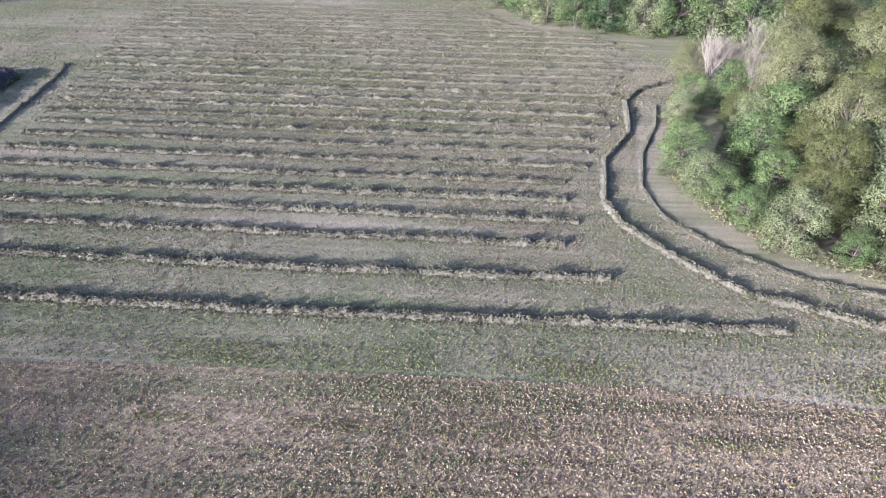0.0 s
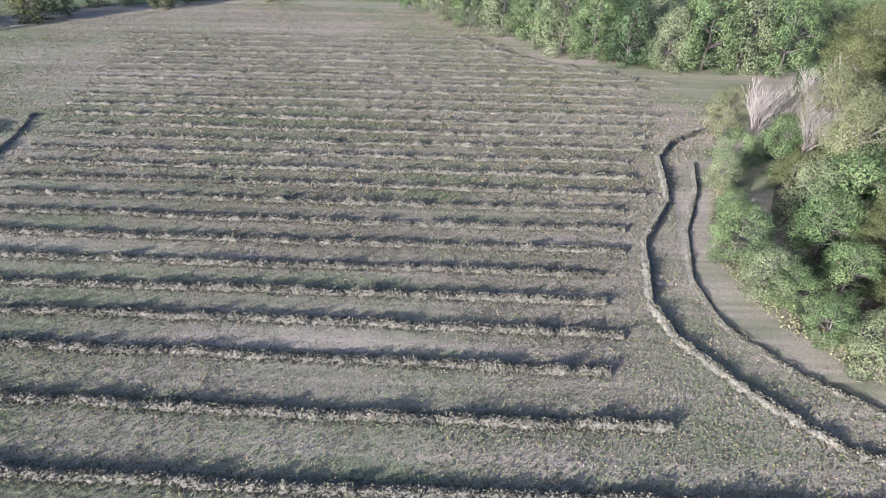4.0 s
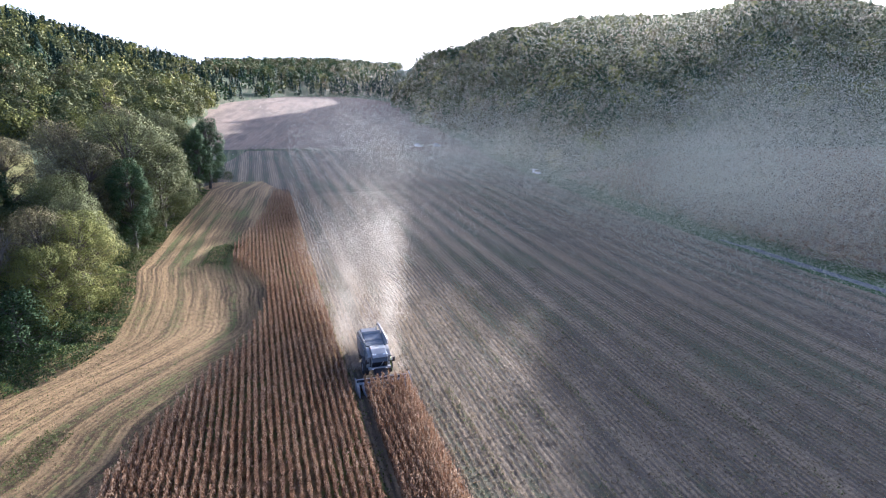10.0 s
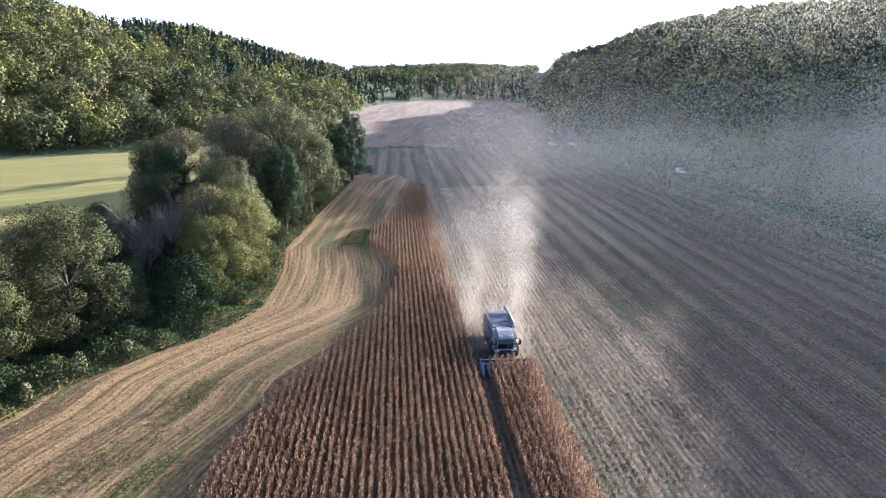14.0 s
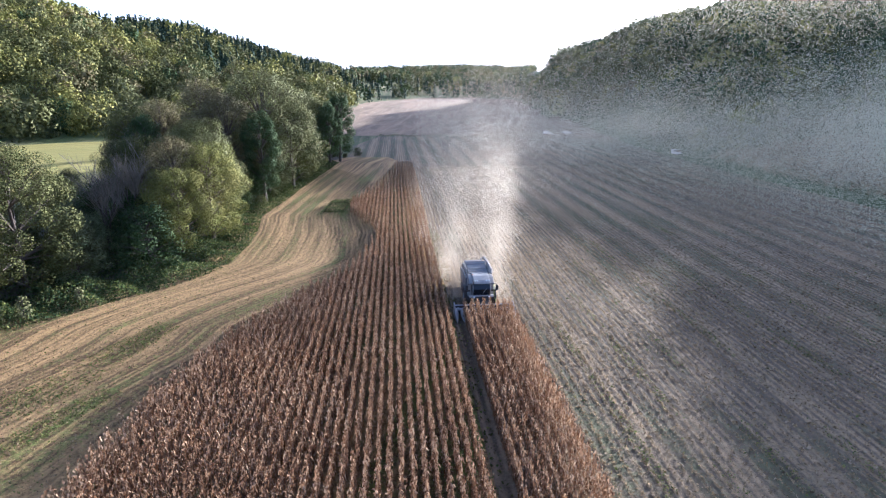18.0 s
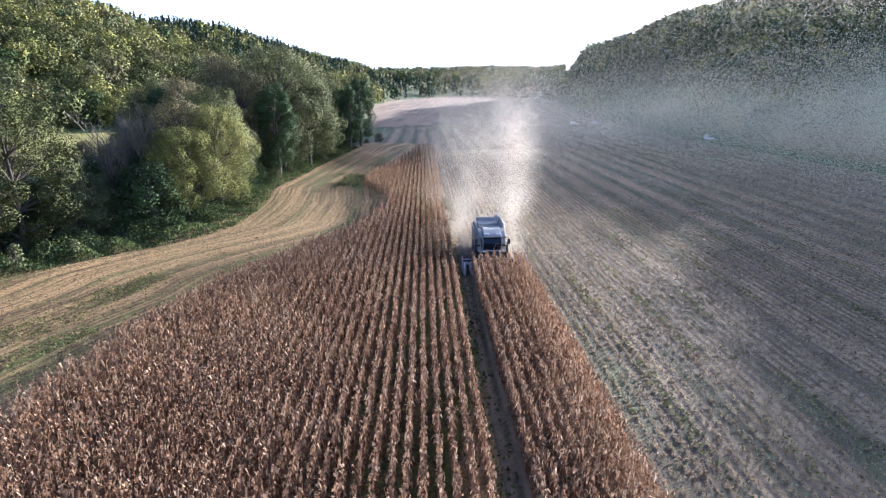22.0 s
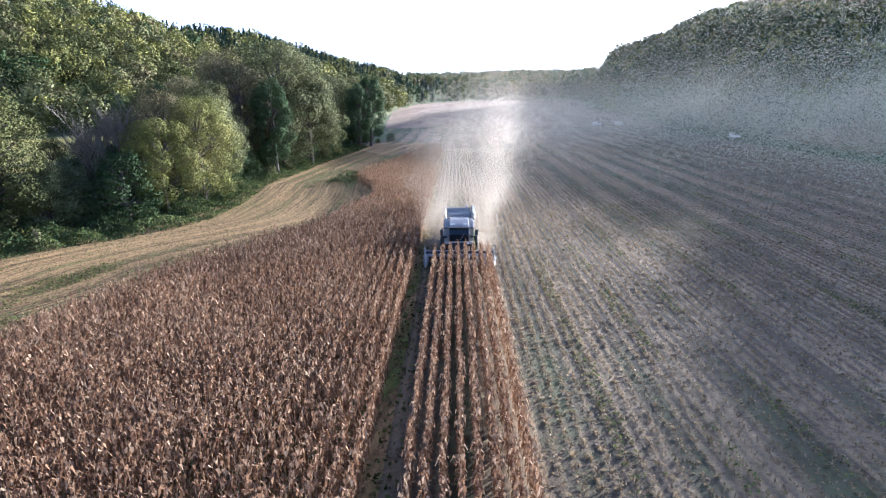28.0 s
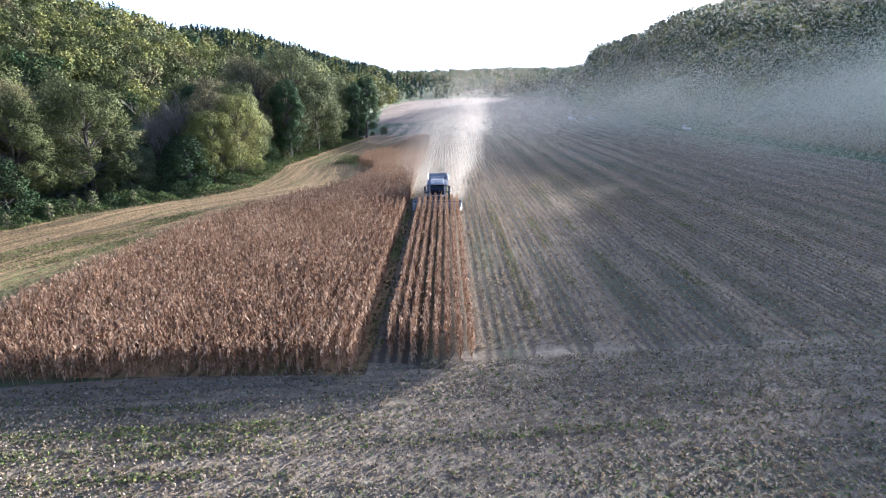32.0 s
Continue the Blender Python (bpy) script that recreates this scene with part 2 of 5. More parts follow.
# ---- mesh helpers ----
def quick_mesh(name, V, F, mats, index=None, smooth=False, normals=None):
    """A mesh from arrays: V (n, 3), F (m, k) with k corners to every face."""
    V, F = np.asarray(V, np.float32), np.asarray(F, np.int32)
    me = bpy.data.meshes.new(name)
    me.vertices.add(len(V))
    me.vertices.foreach_set("co", V.ravel())
    me.loops.add(F.size)
    me.loops.foreach_set("vertex_index", F.ravel())
    me.polygons.add(len(F))
    me.polygons.foreach_set("loop_start", np.arange(0, F.size, F.shape[1], dtype=np.int32))
    for m in mats:
        me.materials.append(m)
    if index is not None:
        me.polygons.foreach_set("material_index", np.asarray(index, np.int32))
    if smooth:
        me.polygons.foreach_set("use_smooth", np.ones(len(F), bool))
    me.update(calc_edges=True)
    if normals is not None:
        me.normals_split_custom_set_from_vertices(np.asarray(normals, np.float32))
    return me


def part(name, bm, material, parent, label=""):
    """One bmesh as one mesh object under a thing."""
    me = bpy.data.meshes.new(name)
    bm.to_mesh(me)
    bm.free()
    me.materials.append(material)
    ob = new(name, me)
    ob.parent = parent
    if label:
        ob["label"] = label
    return ob


def interp(x, table):
    a = np.array(table, float)
    return np.interp(x, a[:, 0], a[:, 1])


# ---- the lie of the land: bearing (degrees from +y towards +x), start of the slope, foot of the wood,
# height there, distance of the ridge, height of the ridge's ground ----
LAND = np.array([
    (-180, 230, 230, 0, 700, 45), (-150, 190, 200, 0, 600, 55), (-110, 180, 200, 0, 520, 80), (-60, 270, 290, 2, 560, 105), (-35, 280, 300, 2, 560, 83),
    (-28, 290, 310, 2, 580, 73), (-24, 290, 320, 2, 620, 66), (-18, 300, 330, 2, 720, 72), (-12, 300, 340, 3, 800, 54), (-6, 300, 360, 3, 950, 42),
    (-3, 290, 560, 6, 1200, 40), (3, 280, 690, 8, 1500, 52), (9, 290, 720, 8, 1500, 55), (12.8, 300, 640, 8, 1300, 46), (16, 330, 430, 4, 700, 48),
    # ridge raised from 45 to 51 degrees to set its shadow's edge
    (20, 320, 350, 2, 640, 55), (23.4, 300, 300, 1, 620, 68), (27, 252, 258, 1, 620, 76), (31, 220, 230, 1, 620, 81), (36, 190, 240, 5, 620, 83), (41, 173, 262, 9, 620, 86.5), (43.3, 167, 267, 9.6, 620, 90), (45, 163, 271, 10, 620, 101), (46.5, 160.5, 273.5, 11, 620, 106), (48, 158, 276, 12, 620, 105.5), (51, 154, 285, 13, 620, 102.5),
    (54, 150, 292, 14, 620, 87), (58, 149, 302, 15, 620, 77), (65, 148, 298, 15, 620, 60), (73, 150, 291, 14, 620, 55), (79, 154, 280, 13, 640, 46), (85, 157, 266, 11, 680, 38),
    (90, 160, 255, 9, 900, 44), (98, 164, 235, 7, 900, 42), (103, 166, 227, 6, 900, 41), (110, 176, 217, 4, 900, 40), (121, 190, 203, 1, 900, 42), (132, 230, 260, 2, 900, 45), (180, 230, 230, 0, 700, 45)], float)


def land(x, y):
    """The ground's height."""
    x, y = np.asarray(x, float), np.asarray(y, float)
    az, d = np.degrees(np.arctan2(x, y)), np.hypot(x, y)
    d0, f, zf, r, zr = (np.interp(az, LAND[:, 0], LAND[:, k]) for k in range(1, 6))
    d0 = np.minimum(d0 + 9, f - 1)
    u = np.clip((d - f) / (r - f), 0, 1)
    rise = zf * np.clip((d - d0) / np.maximum(f - d0, 1), 0, 1)
    swell = 1.5 * np.sin(x * 0.021 + 1.3) * np.sin(y * 0.017) + 2.0 * np.sin(x * 0.05) * np.sin(y * 0.043 + 2)
    return rise + (zr - zf) * np.sin(u * math.pi / 2) ** 1.15 + swell * u - 0.04 * np.clip(d - r, 0, 3000)


def polar_sheet(name, bearings, near, far, rings, material, lift, label, kind="structure", power=1.0):
    V = []
    for a in bearings:
        n0, n1 = (near(a) if callable(near) else near), (far(a) if callable(far) else far)
        for k in range(rings + 1):
            d = n0 + (n1 - n0) * (k / rings) ** power
            x, y = d * math.sin(radians(a)), d * math.cos(radians(a))
            V.append((x, y, float(land(x, y)) + lift))
    n = rings + 1
    F = [(i * n + k, i * n + k + 1, (i + 1) * n + k + 1, (i + 1) * n + k) for i in range(len(bearings) - 1) for k in range(rings)]
    ob = new(name, quick_mesh(name, V, F, [material], smooth=True))
    return tagged(ob, label, "field" if name != "ground" else "ground", kind=kind)


def flat_sheet(name, outline, material, lift, label, category="field"):
    me = bpy.data.meshes.new(name)
    me.from_pydata([(x, y, lift) for x, y in outline], [], [tuple(range(len(outline)))])
    me.materials.append(material)
    me.update()
    if me.polygons[0].normal.z < 0:
        me.flip_normals()
    return tagged(new(name, me), label, category, kind="structure")


# ---- ground ----
polar_sheet("ground", np.arange(-180, 180.1, 1.0), 0.0, 3500, 260, M["ground"], 0, "rough green and brown grassland reaching to the hills", power=1.8)

ROAD = [(320, 121), (240, 112), (180, 109), (122, 111), (70, 116.5), (28, 123.5), (-7, 133), (-36, 142), (-76, 150), (-106, 156), (-150, 166), (-260, 190)]


def road_x(y):
    a = np.array(ROAD[::-1], float)
    return np.interp(y, a[:, 0], a[:, 1])


def strip_mesh(name, ys, left, right, material, lift, label, category):
    V, F = [], []
    for y in ys:
        for x in (left(y), right(y)):
            V.append((x, y, float(land(x, y)) + lift))
    F = [(2 * i, 2 * i + 1, 2 * i + 3, 2 * i + 2) for i in range(len(ys) - 1)]
    return tagged(new(name, quick_mesh(name, V, F, [material])), label, category, kind="structure")


ys_road = np.arange(330, -255, -6.0)
strip_mesh("verge", ys_road, lambda y: road_x(y) - 4.0, lambda y: road_x(y) + 15.0, M["verge"], 0.05, "lush green grass verge beside the lane", "verge")
strip_mesh("road", ys_road, lambda y: road_x(y) - 1.35, lambda y: road_x(y) + 1.35, M["lane"], 0.08, "narrow pale grey asphalt lane along the fields", "road")
strip_mesh("side_road", np.arange(-100, -181, -10.0), lambda y: 157 + (-100 - y) * 1.55, lambda y: 161 + (-100 - y) * 1.55, M["lane"], 0.10, "pale grey side lane turning off between the fields", "road")


def slant(x):
    return 0.078 * x


# stubble on the valley floor, the cross-worked headland, the riverside strip and the mown meadow
flat_sheet("stubble_field", [(-4, 285), (-14, 240), (-14, 200), (0, 190), (6, 180), (9.6, 170), (9.6, 8), (20, 8), (119, 8), (115, 60), (109.5, 110), (107, 180), (110, 240), (117, 295), (56, 285)],
           M["stubble"], 0.012, "harvested maize stubble in long straight rows")
hr = random.Random(4)
ragged = []
for xa in np.arange(119, 11, -1.9):
    base = float(np.interp(xa, [9.6, 40, 78, 119], [13, 15.5, 18, 16]))
    tooth = hr.uniform(-1.5, 2.2)
    ragged += [(xa, base + tooth), (xa - 1.1, base + tooth + hr.uniform(-0.3, 0.3))]
flat_sheet("headland", [(-48, -14), (-20, -13.8), (20, -10.6), (60, -6), (121, 1)] + ragged + [(9.6, 13), (-20, 9.5), (-48, 12)], M["headland"], 0.016, "pale headland stubble worked across the rows")
WOOD = [(12, -52), (30, -51), (46, -46), (54, -42), (60, -41), (66, -37), (71, -33), (76, -28), (82, -24), (98, -24), (113, -26), (142, -23), (170, -20), (190, -18), (205, -12)]


def riverside_strip():
    """The band between wood and maize, with its width across kept as a map for the curved passes."""
    ys, n = np.arange(11.5, 205, 2.0), 9
    V, U = [], []
    for y in ys:
        a, c = float(interp(y, WOOD)) - 1.5, 9.8 - 9 * max(0, (y - 178) / 27)
        for k in range(n):
            x = a + (c - a) * k / (n - 1)
            V.append((x, y, 0.02))
            U.append((x - a, y))
    F = [(i * n + k, i * n + k + 1, (i + 1) * n + k + 1, (i + 1) * n + k) for i in range(len(ys) - 1) for k in range(n - 1)]
    me = quick_mesh("riverside_strip", V, F, [M["riverside"]])
    uv = me.uv_layers.new(name="across")
    uv.data.foreach_set("uv", np.array(U, np.float32)[np.array(F).ravel()].ravel())
    return tagged(new("riverside_strip", me), "golden stubble strip curving along the riverside trees", "field", kind="structure")


riverside_strip()
# these floors carry the wood's shade in their dark litter colour
flat_sheet("wood_floor", [(x - 1.6, y) for y, x in WOOD if y > 20] + [(-42, 206), (-52, 160), (-50, 120), (-68, 92), (-82, 60), (-78, 24), (-54, 24)], M["litter"], 0.014, "leaf litter under the riverside trees, darkened for their shade", "ground")
flat_sheet("wood_floor", [(-54, -31), (-44, -33.5), (-35, -41.5), (-32, -53.5), (-44, -83.5), (-62, -125), (-110, -130), (-110, -25)], M["litter"], 0.016, "leaf litter under the trees beside the meadow, darkened for their shade", "ground")
flat_sheet("mown_field", [(-54, -14), (-20, -13.8), (20, -10.6), (60, -6), (121, 1), (131, -10), (147, -80), (158, -130), (120, -160), (78, -178), (16, -176), (4, -152), (-10, -134), (-30, -122), (-62, -126), (-44, -84), (-32, -54), (-35, -42), (-44, -34), (-52, -32), (-54, -16)],
           M["mown"], 0.012, "mown hay meadow with greyish dry grass")
polar_sheet("river_meadow", np.arange(-42, -17, 1.0), 150, 292, 10, M["meadow"], 0.03, "bright yellow-green meadow behind the trees")
polar_sheet("valley_field", np.arange(-4.5, 23.5, 1.0), 288, lambda a: max(292.0, float(np.interp(a, LAND[:, 0], LAND[:, 2])) + 3), 12, M["farfield"], 0.15, "bare tan field at the head of the valley")
polar_sheet("slope_field", np.arange(33.5, 121, 1.0), lambda a: float(np.interp(a, LAND[:, 0], LAND[:, 1])) + 1, lambda a: float(np.interp(a, LAND[:, 0], LAND[:, 2])) - 2, 14, M["farfield"], 0.05, "pale straw-covered slope under the maize")
polar_sheet("ridge_field", np.arange(78, 125, 1.0), lambda a: interp(a, [(78, 460), (84, 380), (93, 280), (125, 270)]), 880, 14, M["farfield"], 0.5, "pale cropped fields on the far slope")

polar_sheet("ridge_meadow", np.arange(94, 126, 1.0), lambda a: interp(a, [(94, 470), (102, 425), (110, 374), (126, 320)]), 700, 10, M["meadow"], 1.0, "pale yellow-green pasture high on the far slope")


# ---- plants ----
def leaf_quads(P, size, seed, flat=0.0, out=None, loose=0.5):
    """Small leaf sprays at the points P, each a quad; out: the way that they face, more or less."""
    r = np.random.default_rng(seed)
    n = len(P)
    a = r.normal(size=(n, 3))
    if out is not None:
        face = out + r.normal(0, loose, (n, 3))
        a = np.cross(face, a)
    a[:, 2] *= 1 - flat
    a /= np.linalg.norm(a, axis=1)[:, None]
    b = np.cross(a, r.normal(size=(n, 3))) if out is None else np.cross(a, face)
    b /= np.linalg.norm(b, axis=1)[:, None]
    s = (size * r.uniform(0.6, 1.3, n))[:, None]
    V = np.stack([P - a * s, P + b * s * 0.55, P + a * s, P - b * s * 0.55], 1).reshape(-1, 3)
    return V, np.arange(4 * n).reshape(n, 4)


def crown_points(n, height, width, seed, base=0.18, lumps=14, fill=0.35, stray=0.06):
    """Points on lumpy boughs that make up a domed crown, with gaps between them and a few stray sprays."""
    r = np.random.default_rng(seed)
    c = []
    for k in range(lumps):
        q = ((k + 0.5) / lumps) ** 0.85
        h = base + (0.96 - base) * q
        w = width * 0.5 * min(1.0, 0.62 + 1.3 * q) * math.sqrt(max(0.0, 1 - max(0.0, (q - 0.30) / 0.72) ** 2)) * r.uniform(0.55, 0.92)
        a = k * 2.4 + r.uniform(-0.5, 0.5)
        c.append((w * math.cos(a), w * math.sin(a), h * height - 0.05 * height * r.random(), width * r.uniform(0.75, 1.2) / lumps ** 0.5))
    c = np.array(c)
    wt = c[:, 3] ** 2
    k = r.choice(lumps, n, p=wt / wt.sum())
    d = r.normal(size=(n, 3))
    d /= np.linalg.norm(d, axis=1)[:, None]
    rad = c[k, 3] * (1 - fill * r.random(n) ** 2) * np.where(r.random(n) < stray, r.uniform(1.0, 1.45, n), 1.0)
    P = c[k, :3] + d * rad[:, None] * np.array([1, 1, 0.8])
    P[:, 2] = np.clip(P[:, 2], 0.015 * height, None)
    middle = np.array([0, 0, height * 0.45])
    way = (P - middle) / np.linalg.norm(P - middle, axis=1)[:, None]
    return P, c, d * 0.75 + way * 0.45


def soft(out, seed, ruffle=0.28):
    """Normals of leaf sprays that follow the round of their bough."""
    n = out / np.linalg.norm(out, axis=1)[:, None] + np.random.default_rng(seed).normal(0, ruffle, out.shape)
    return np.repeat(n / np.linalg.norm(n, axis=1)[:, None], 4, 0)


def limb(bm, p, q, r0, r1, sides=6):
    p, q = Vector(p), Vector(q)
    t = (q - p).normalized()
    u = t.orthogonal().normalized()
    w = t.cross(u)
    rings = []
    for c, r in ((p, r0), (q, r1)):
        rings.append([bm.verts.new(c + (u * math.cos(2 * math.pi * i / sides) + w * math.sin(2 * math.pi * i / sides)) * r) for i in range(sides)])
    for i in range(sides):
        bm.faces.new((rings[0][i], rings[0][(i + 1) % sides], rings[1][(i + 1) % sides], rings[1][i]))


def trunk_bmesh(height, c, girth, seed):
    r = random.Random(seed)
    bm = bmesh.new()
    p = Vector((0, 0, -0.3))
    rad = girth
    axis = [p]
    for k in range(5):
        q = Vector((r.uniform(-0.25, 0.25), r.uniform(-0.25, 0.25), height * 0.85 * (k + 1) / 5))
        limb(bm, p, q, rad, rad * 0.74, 8)
        p, rad = q, rad * 0.74
        axis.append(p)
    for x, y, z, w in c:
        k = min(4, max(0, int(z * 0.75 / (height * 0.85) * 5)))
        o = axis[k].lerp(axis[k + 1], 0.5)
        m = o.lerp(Vector((x, y, z)), 0.55) + Vector((0, 0, 0.05 * height * r.random()))
        limb(bm, o, m, girth * 0.35, girth * 0.2, 5)
        limb(bm, m, (x, y, z), girth * 0.2, girth * 0.05, 4)
        for j in range(3):
            limb(bm, m, (x + r.uniform(-w, w), y + r.uniform(-w, w), z + r.uniform(0, w)), girth * 0.1, girth * 0.03, 3)
    return bm


TREE_PROTO = {}


def tree_meshes(kind, height, width, leaf, seed, n=5200, size=0.30, base=0.18, lumps=44):
    P, c, out = crown_points(n, height, width, seed, base, lumps)
    V, F = leaf_quads(P, size, seed + 1, 0, out, 0.5)
    crown = quick_mesh("crown", V, F, [leaf], normals=soft(out, seed))
    bm = trunk_bmesh(height, c, 0.022 * height, seed)
    trunk = bpy.data.meshes.new("trunk")
    bm.to_mesh(trunk)
    bm.free()
    trunk.materials.append(M["bark"])
    TREE_PROTO[kind] = (trunk, crown, height)


def tree(name, kind, x, y, height, label, turn=0.0, squash=1.0, group="", z=None):
    """One tree: an empty at its foot with a trunk and a crown."""
    trunk, crown, h = TREE_PROTO[kind]
    e = new(name)
    s = height / h
    e.matrix_world = Matrix.Translation((x, y, float(land(x, y)) if z is None else z)) @ pose(0, 0, 0, 0, 0, turn) @ Matrix.Diagonal((s * squash, s * squash, s, 1))
    for n, me in (("trunk", trunk), ("crown", crown)):
        new(n, me).parent = e
    return tagged(e, label, "tree" if name != "bush" else "bush", group)


def bare_tree(kind, height, seed):
    """A leafless tree: upright limbs that fork into many fine twigs."""
    r = random.Random(seed)
    bm, tw = bmesh.new(), bmesh.new()

    def grow(p, d, length, rad, level):
        q = p + d * length
        limb(bm if level < 2 else tw, p, q, rad, rad * 0.6, 6 if level < 2 else 3)
        if level == 4:
            return
        for k in range((7, 5, 4, 4)[level]):
            t = Vector((r.gauss(0, 1), r.gauss(0, 1), r.gauss(0.3, 0.4))).normalized()
            grow(p.lerp(q, r.uniform(0.35, 1.0)), (d * 1.1 + t * 0.75 + Vector((0, 0, 0.35))).normalized(), length * r.uniform(0.5, 0.75), rad * 0.5, level + 1)
    grow(Vector((0, 0, -0.3)), Vector((0, 0, 1)), height * 0.42, 0.016 * height, 0)
    out = []
    for n, b, m in (("trunk", bm, M["bark"]), ("crown", tw, M["twig"])):
        me = bpy.data.meshes.new(n)
        b.to_mesh(me)
        b.free()
        me.materials.append(m)
        out.append(me)
    TREE_PROTO[kind] = (out[0], out[1], height)


tree_meshes("oak", 20, 15, LEAF[0], 11, 40000, 0.122, 0.17)
tree_meshes("willow", 19, 15, LEAF[1], 12, 38000, 0.112, 0.12)
tree_meshes("maple", 18, 14, LEAF[2], 13, 36000, 0.110, 0.17)
tree_meshes("beech", 19, 12, LEAF[3], 14, 30000, 0.102, 0.17)
tree_meshes("ash", 22, 11, LEAF[4], 15, 36000, 0.124, 0.17)
tree_meshes("poplar", 26, 8, LEAF[2], 16, 6000, 0.22, 0.12)
bare_tree("bare", 17, 17)
tree_meshes("thick", 14, 12, LEAF[5], 21, 13000, 0.150, 0.03)
tree_meshes("thick_pale", 14, 12, LEAF[6], 22, 13000, 0.145, 0.03)
tree_meshes("thick_dark", 14, 11, LEAF[4], 23, 6000, 0.20, 0.03)
tree_meshes("shrub", 5, 5.5, LEAF[0], 18, 2600, 0.15, 0.02)
tree_meshes("shrub_pale", 5, 5.5, LEAF[1], 19, 2600, 0.14, 0.02)
tree_meshes("shrub_gold", 5, 5, LEAF[2], 20, 2200, 0.13, 0.02)

west_x_wood = lambda y: float(np.interp(y, [-118, -80, -52, -40, -30], [-56, -38, -32, -36, -46])) - 3
TREE_LABEL = {"oak": "broad dark green oak beside the field", "willow": "grey-green willow with a loose crown", "maple": "yellow-green field maple in autumn leaf",
              "beech": "brownish thinning tree in autumn leaf", "ash": "tall dark green ash with a dense crown", "poplar": "slender yellowing poplar above the wood",
              "bare": "leafless grey tree with upright branches", "shrub": "dense green bush at the wood's edge", "shrub_pale": "pale green bush at the wood's edge", "shrub_gold": "small yellowing bush at the wood's edge", "thick": "low dark green tree in the wood", "thick_pale": "low grey-green willow in the wood", "thick_dark": "low dark ash in the wood"}
# riverside trees: kind, x, y, height
for k, (kind, x, y, h) in enumerate([
        ("maple", -26.5, 93, 17), ("beech", -31, 92, 18), ("maple", -29, 86, 14), ("bare", -36, 87, 20), ("bare", -39, 85, 18), ("oak", -42, 70, 19), ("willow", -39, 76, 9), ("beech", -52, 66, 20), ("oak", -58, 71, 22), ("oak", -47, 61, 17), ("ash", -51, 54, 21), ("beech", -56, 60, 22), ("oak", -60, 64, 23),
        ("ash", -25, 125, 20), ("oak", -22, 143, 21), ("willow", -27, 137, 28.5), ("beech", -39, 135, 27), ("beech", -33, 129, 24), ("oak", -34, 112, 19), ("willow", -30, 105, 17), ("maple", -34, 152, 27), ("poplar", -52, 240, 34),
        ("ash", -15, 193, 23), ("ash", -17.5, 186, 20), ("oak", -27, 160, 22), ("willow", -34, 172, 24), ("oak", -23, 206, 20), ("willow", -30, 215, 23), ("beech", -42, 205, 26), ("oak", -46, 112, 16), ("oak", -57, 138, 20), ("ash", -50, 128, 19), ("oak", -63, 150, 18), ("beech", -52, 118, 15),
        ("beech", -55, 150, 22), ("willow", -62, 118, 9), ("oak", -58, 104, 10), ("beech", -57, 86, 13), ("oak", -64, 78, 15), ("maple", -55, 46, 19), ("oak", -60, 55, 20), ("oak", -66, 40, 20), ("beech", -58, 30, 18),
        # woods west and south of the mown field
        ("oak", -41, -42, 12), ("willow", -46, -52, 14), ("oak", -50, -40, 13), ("bare", -37, -79, 15), ("bare", -41, -81, 14), ("bare", -49, -83, 15), ("bare", -42, -74, 15), ("willow", -44, -66, 16), ("willow", -47, -78, 15), ("oak", -54, -62, 15), ("bare", -45, -84, 17), ("willow", -58, -74, 17),
        ("oak", -62, -50, 16), ("oak", -55, -94, 16), ("oak", -64, -108, 18), ("willow", -36, -88, 9), ("oak", -66, -88, 17), ("oak", -58, -28, 14), ("willow", -66, -20, 15)]):
    tree("tree", kind, x, y, h, TREE_LABEL[kind], k * 67.0 % 360, 0.9 + 0.25 * ((k * 37) % 10) / 10, "riverside trees")
for k, (x, y) in enumerate([(12, -152), (3, -146), (-5, -138), (-11, -131), (-18, -127), (-25, -124), (-33, -122), (-41, -123), (-49, -125), (-57, -124), (20, -160), (30, -168), (8, -163), (-8, -152), (-20, -142), (-32, -137), (-44, -138), (-56, -138), (-2, -172), (-28, -158), (-50, -156), (-70, -140)]):
    kind = ("thick", "thick_pale", "thick", "thick_pale", "thick", "thick_dark", "thick_pale")[k % 7]
    tree("tree", kind, x, y, 13 + (k * 5) % 6, TREE_LABEL[kind], k * 83.0 % 360, 0.95, "woodland edge beyond the meadow")
for k in range(22):
    a = 122 + k * 2.5
    d = 196 + 6 * math.sin(k * 1.7)
    kind = ("thick_dark", "thick", "shrub", "thick_dark")[k % 4]
    tree("tree" if kind != "shrub" else "bush", kind, d * math.sin(radians(a)), d * math.cos(radians(a)), 7 + (k * 3) % 5, TREE_LABEL[kind], k * 71.0, 1.1, "dark hedge trees")
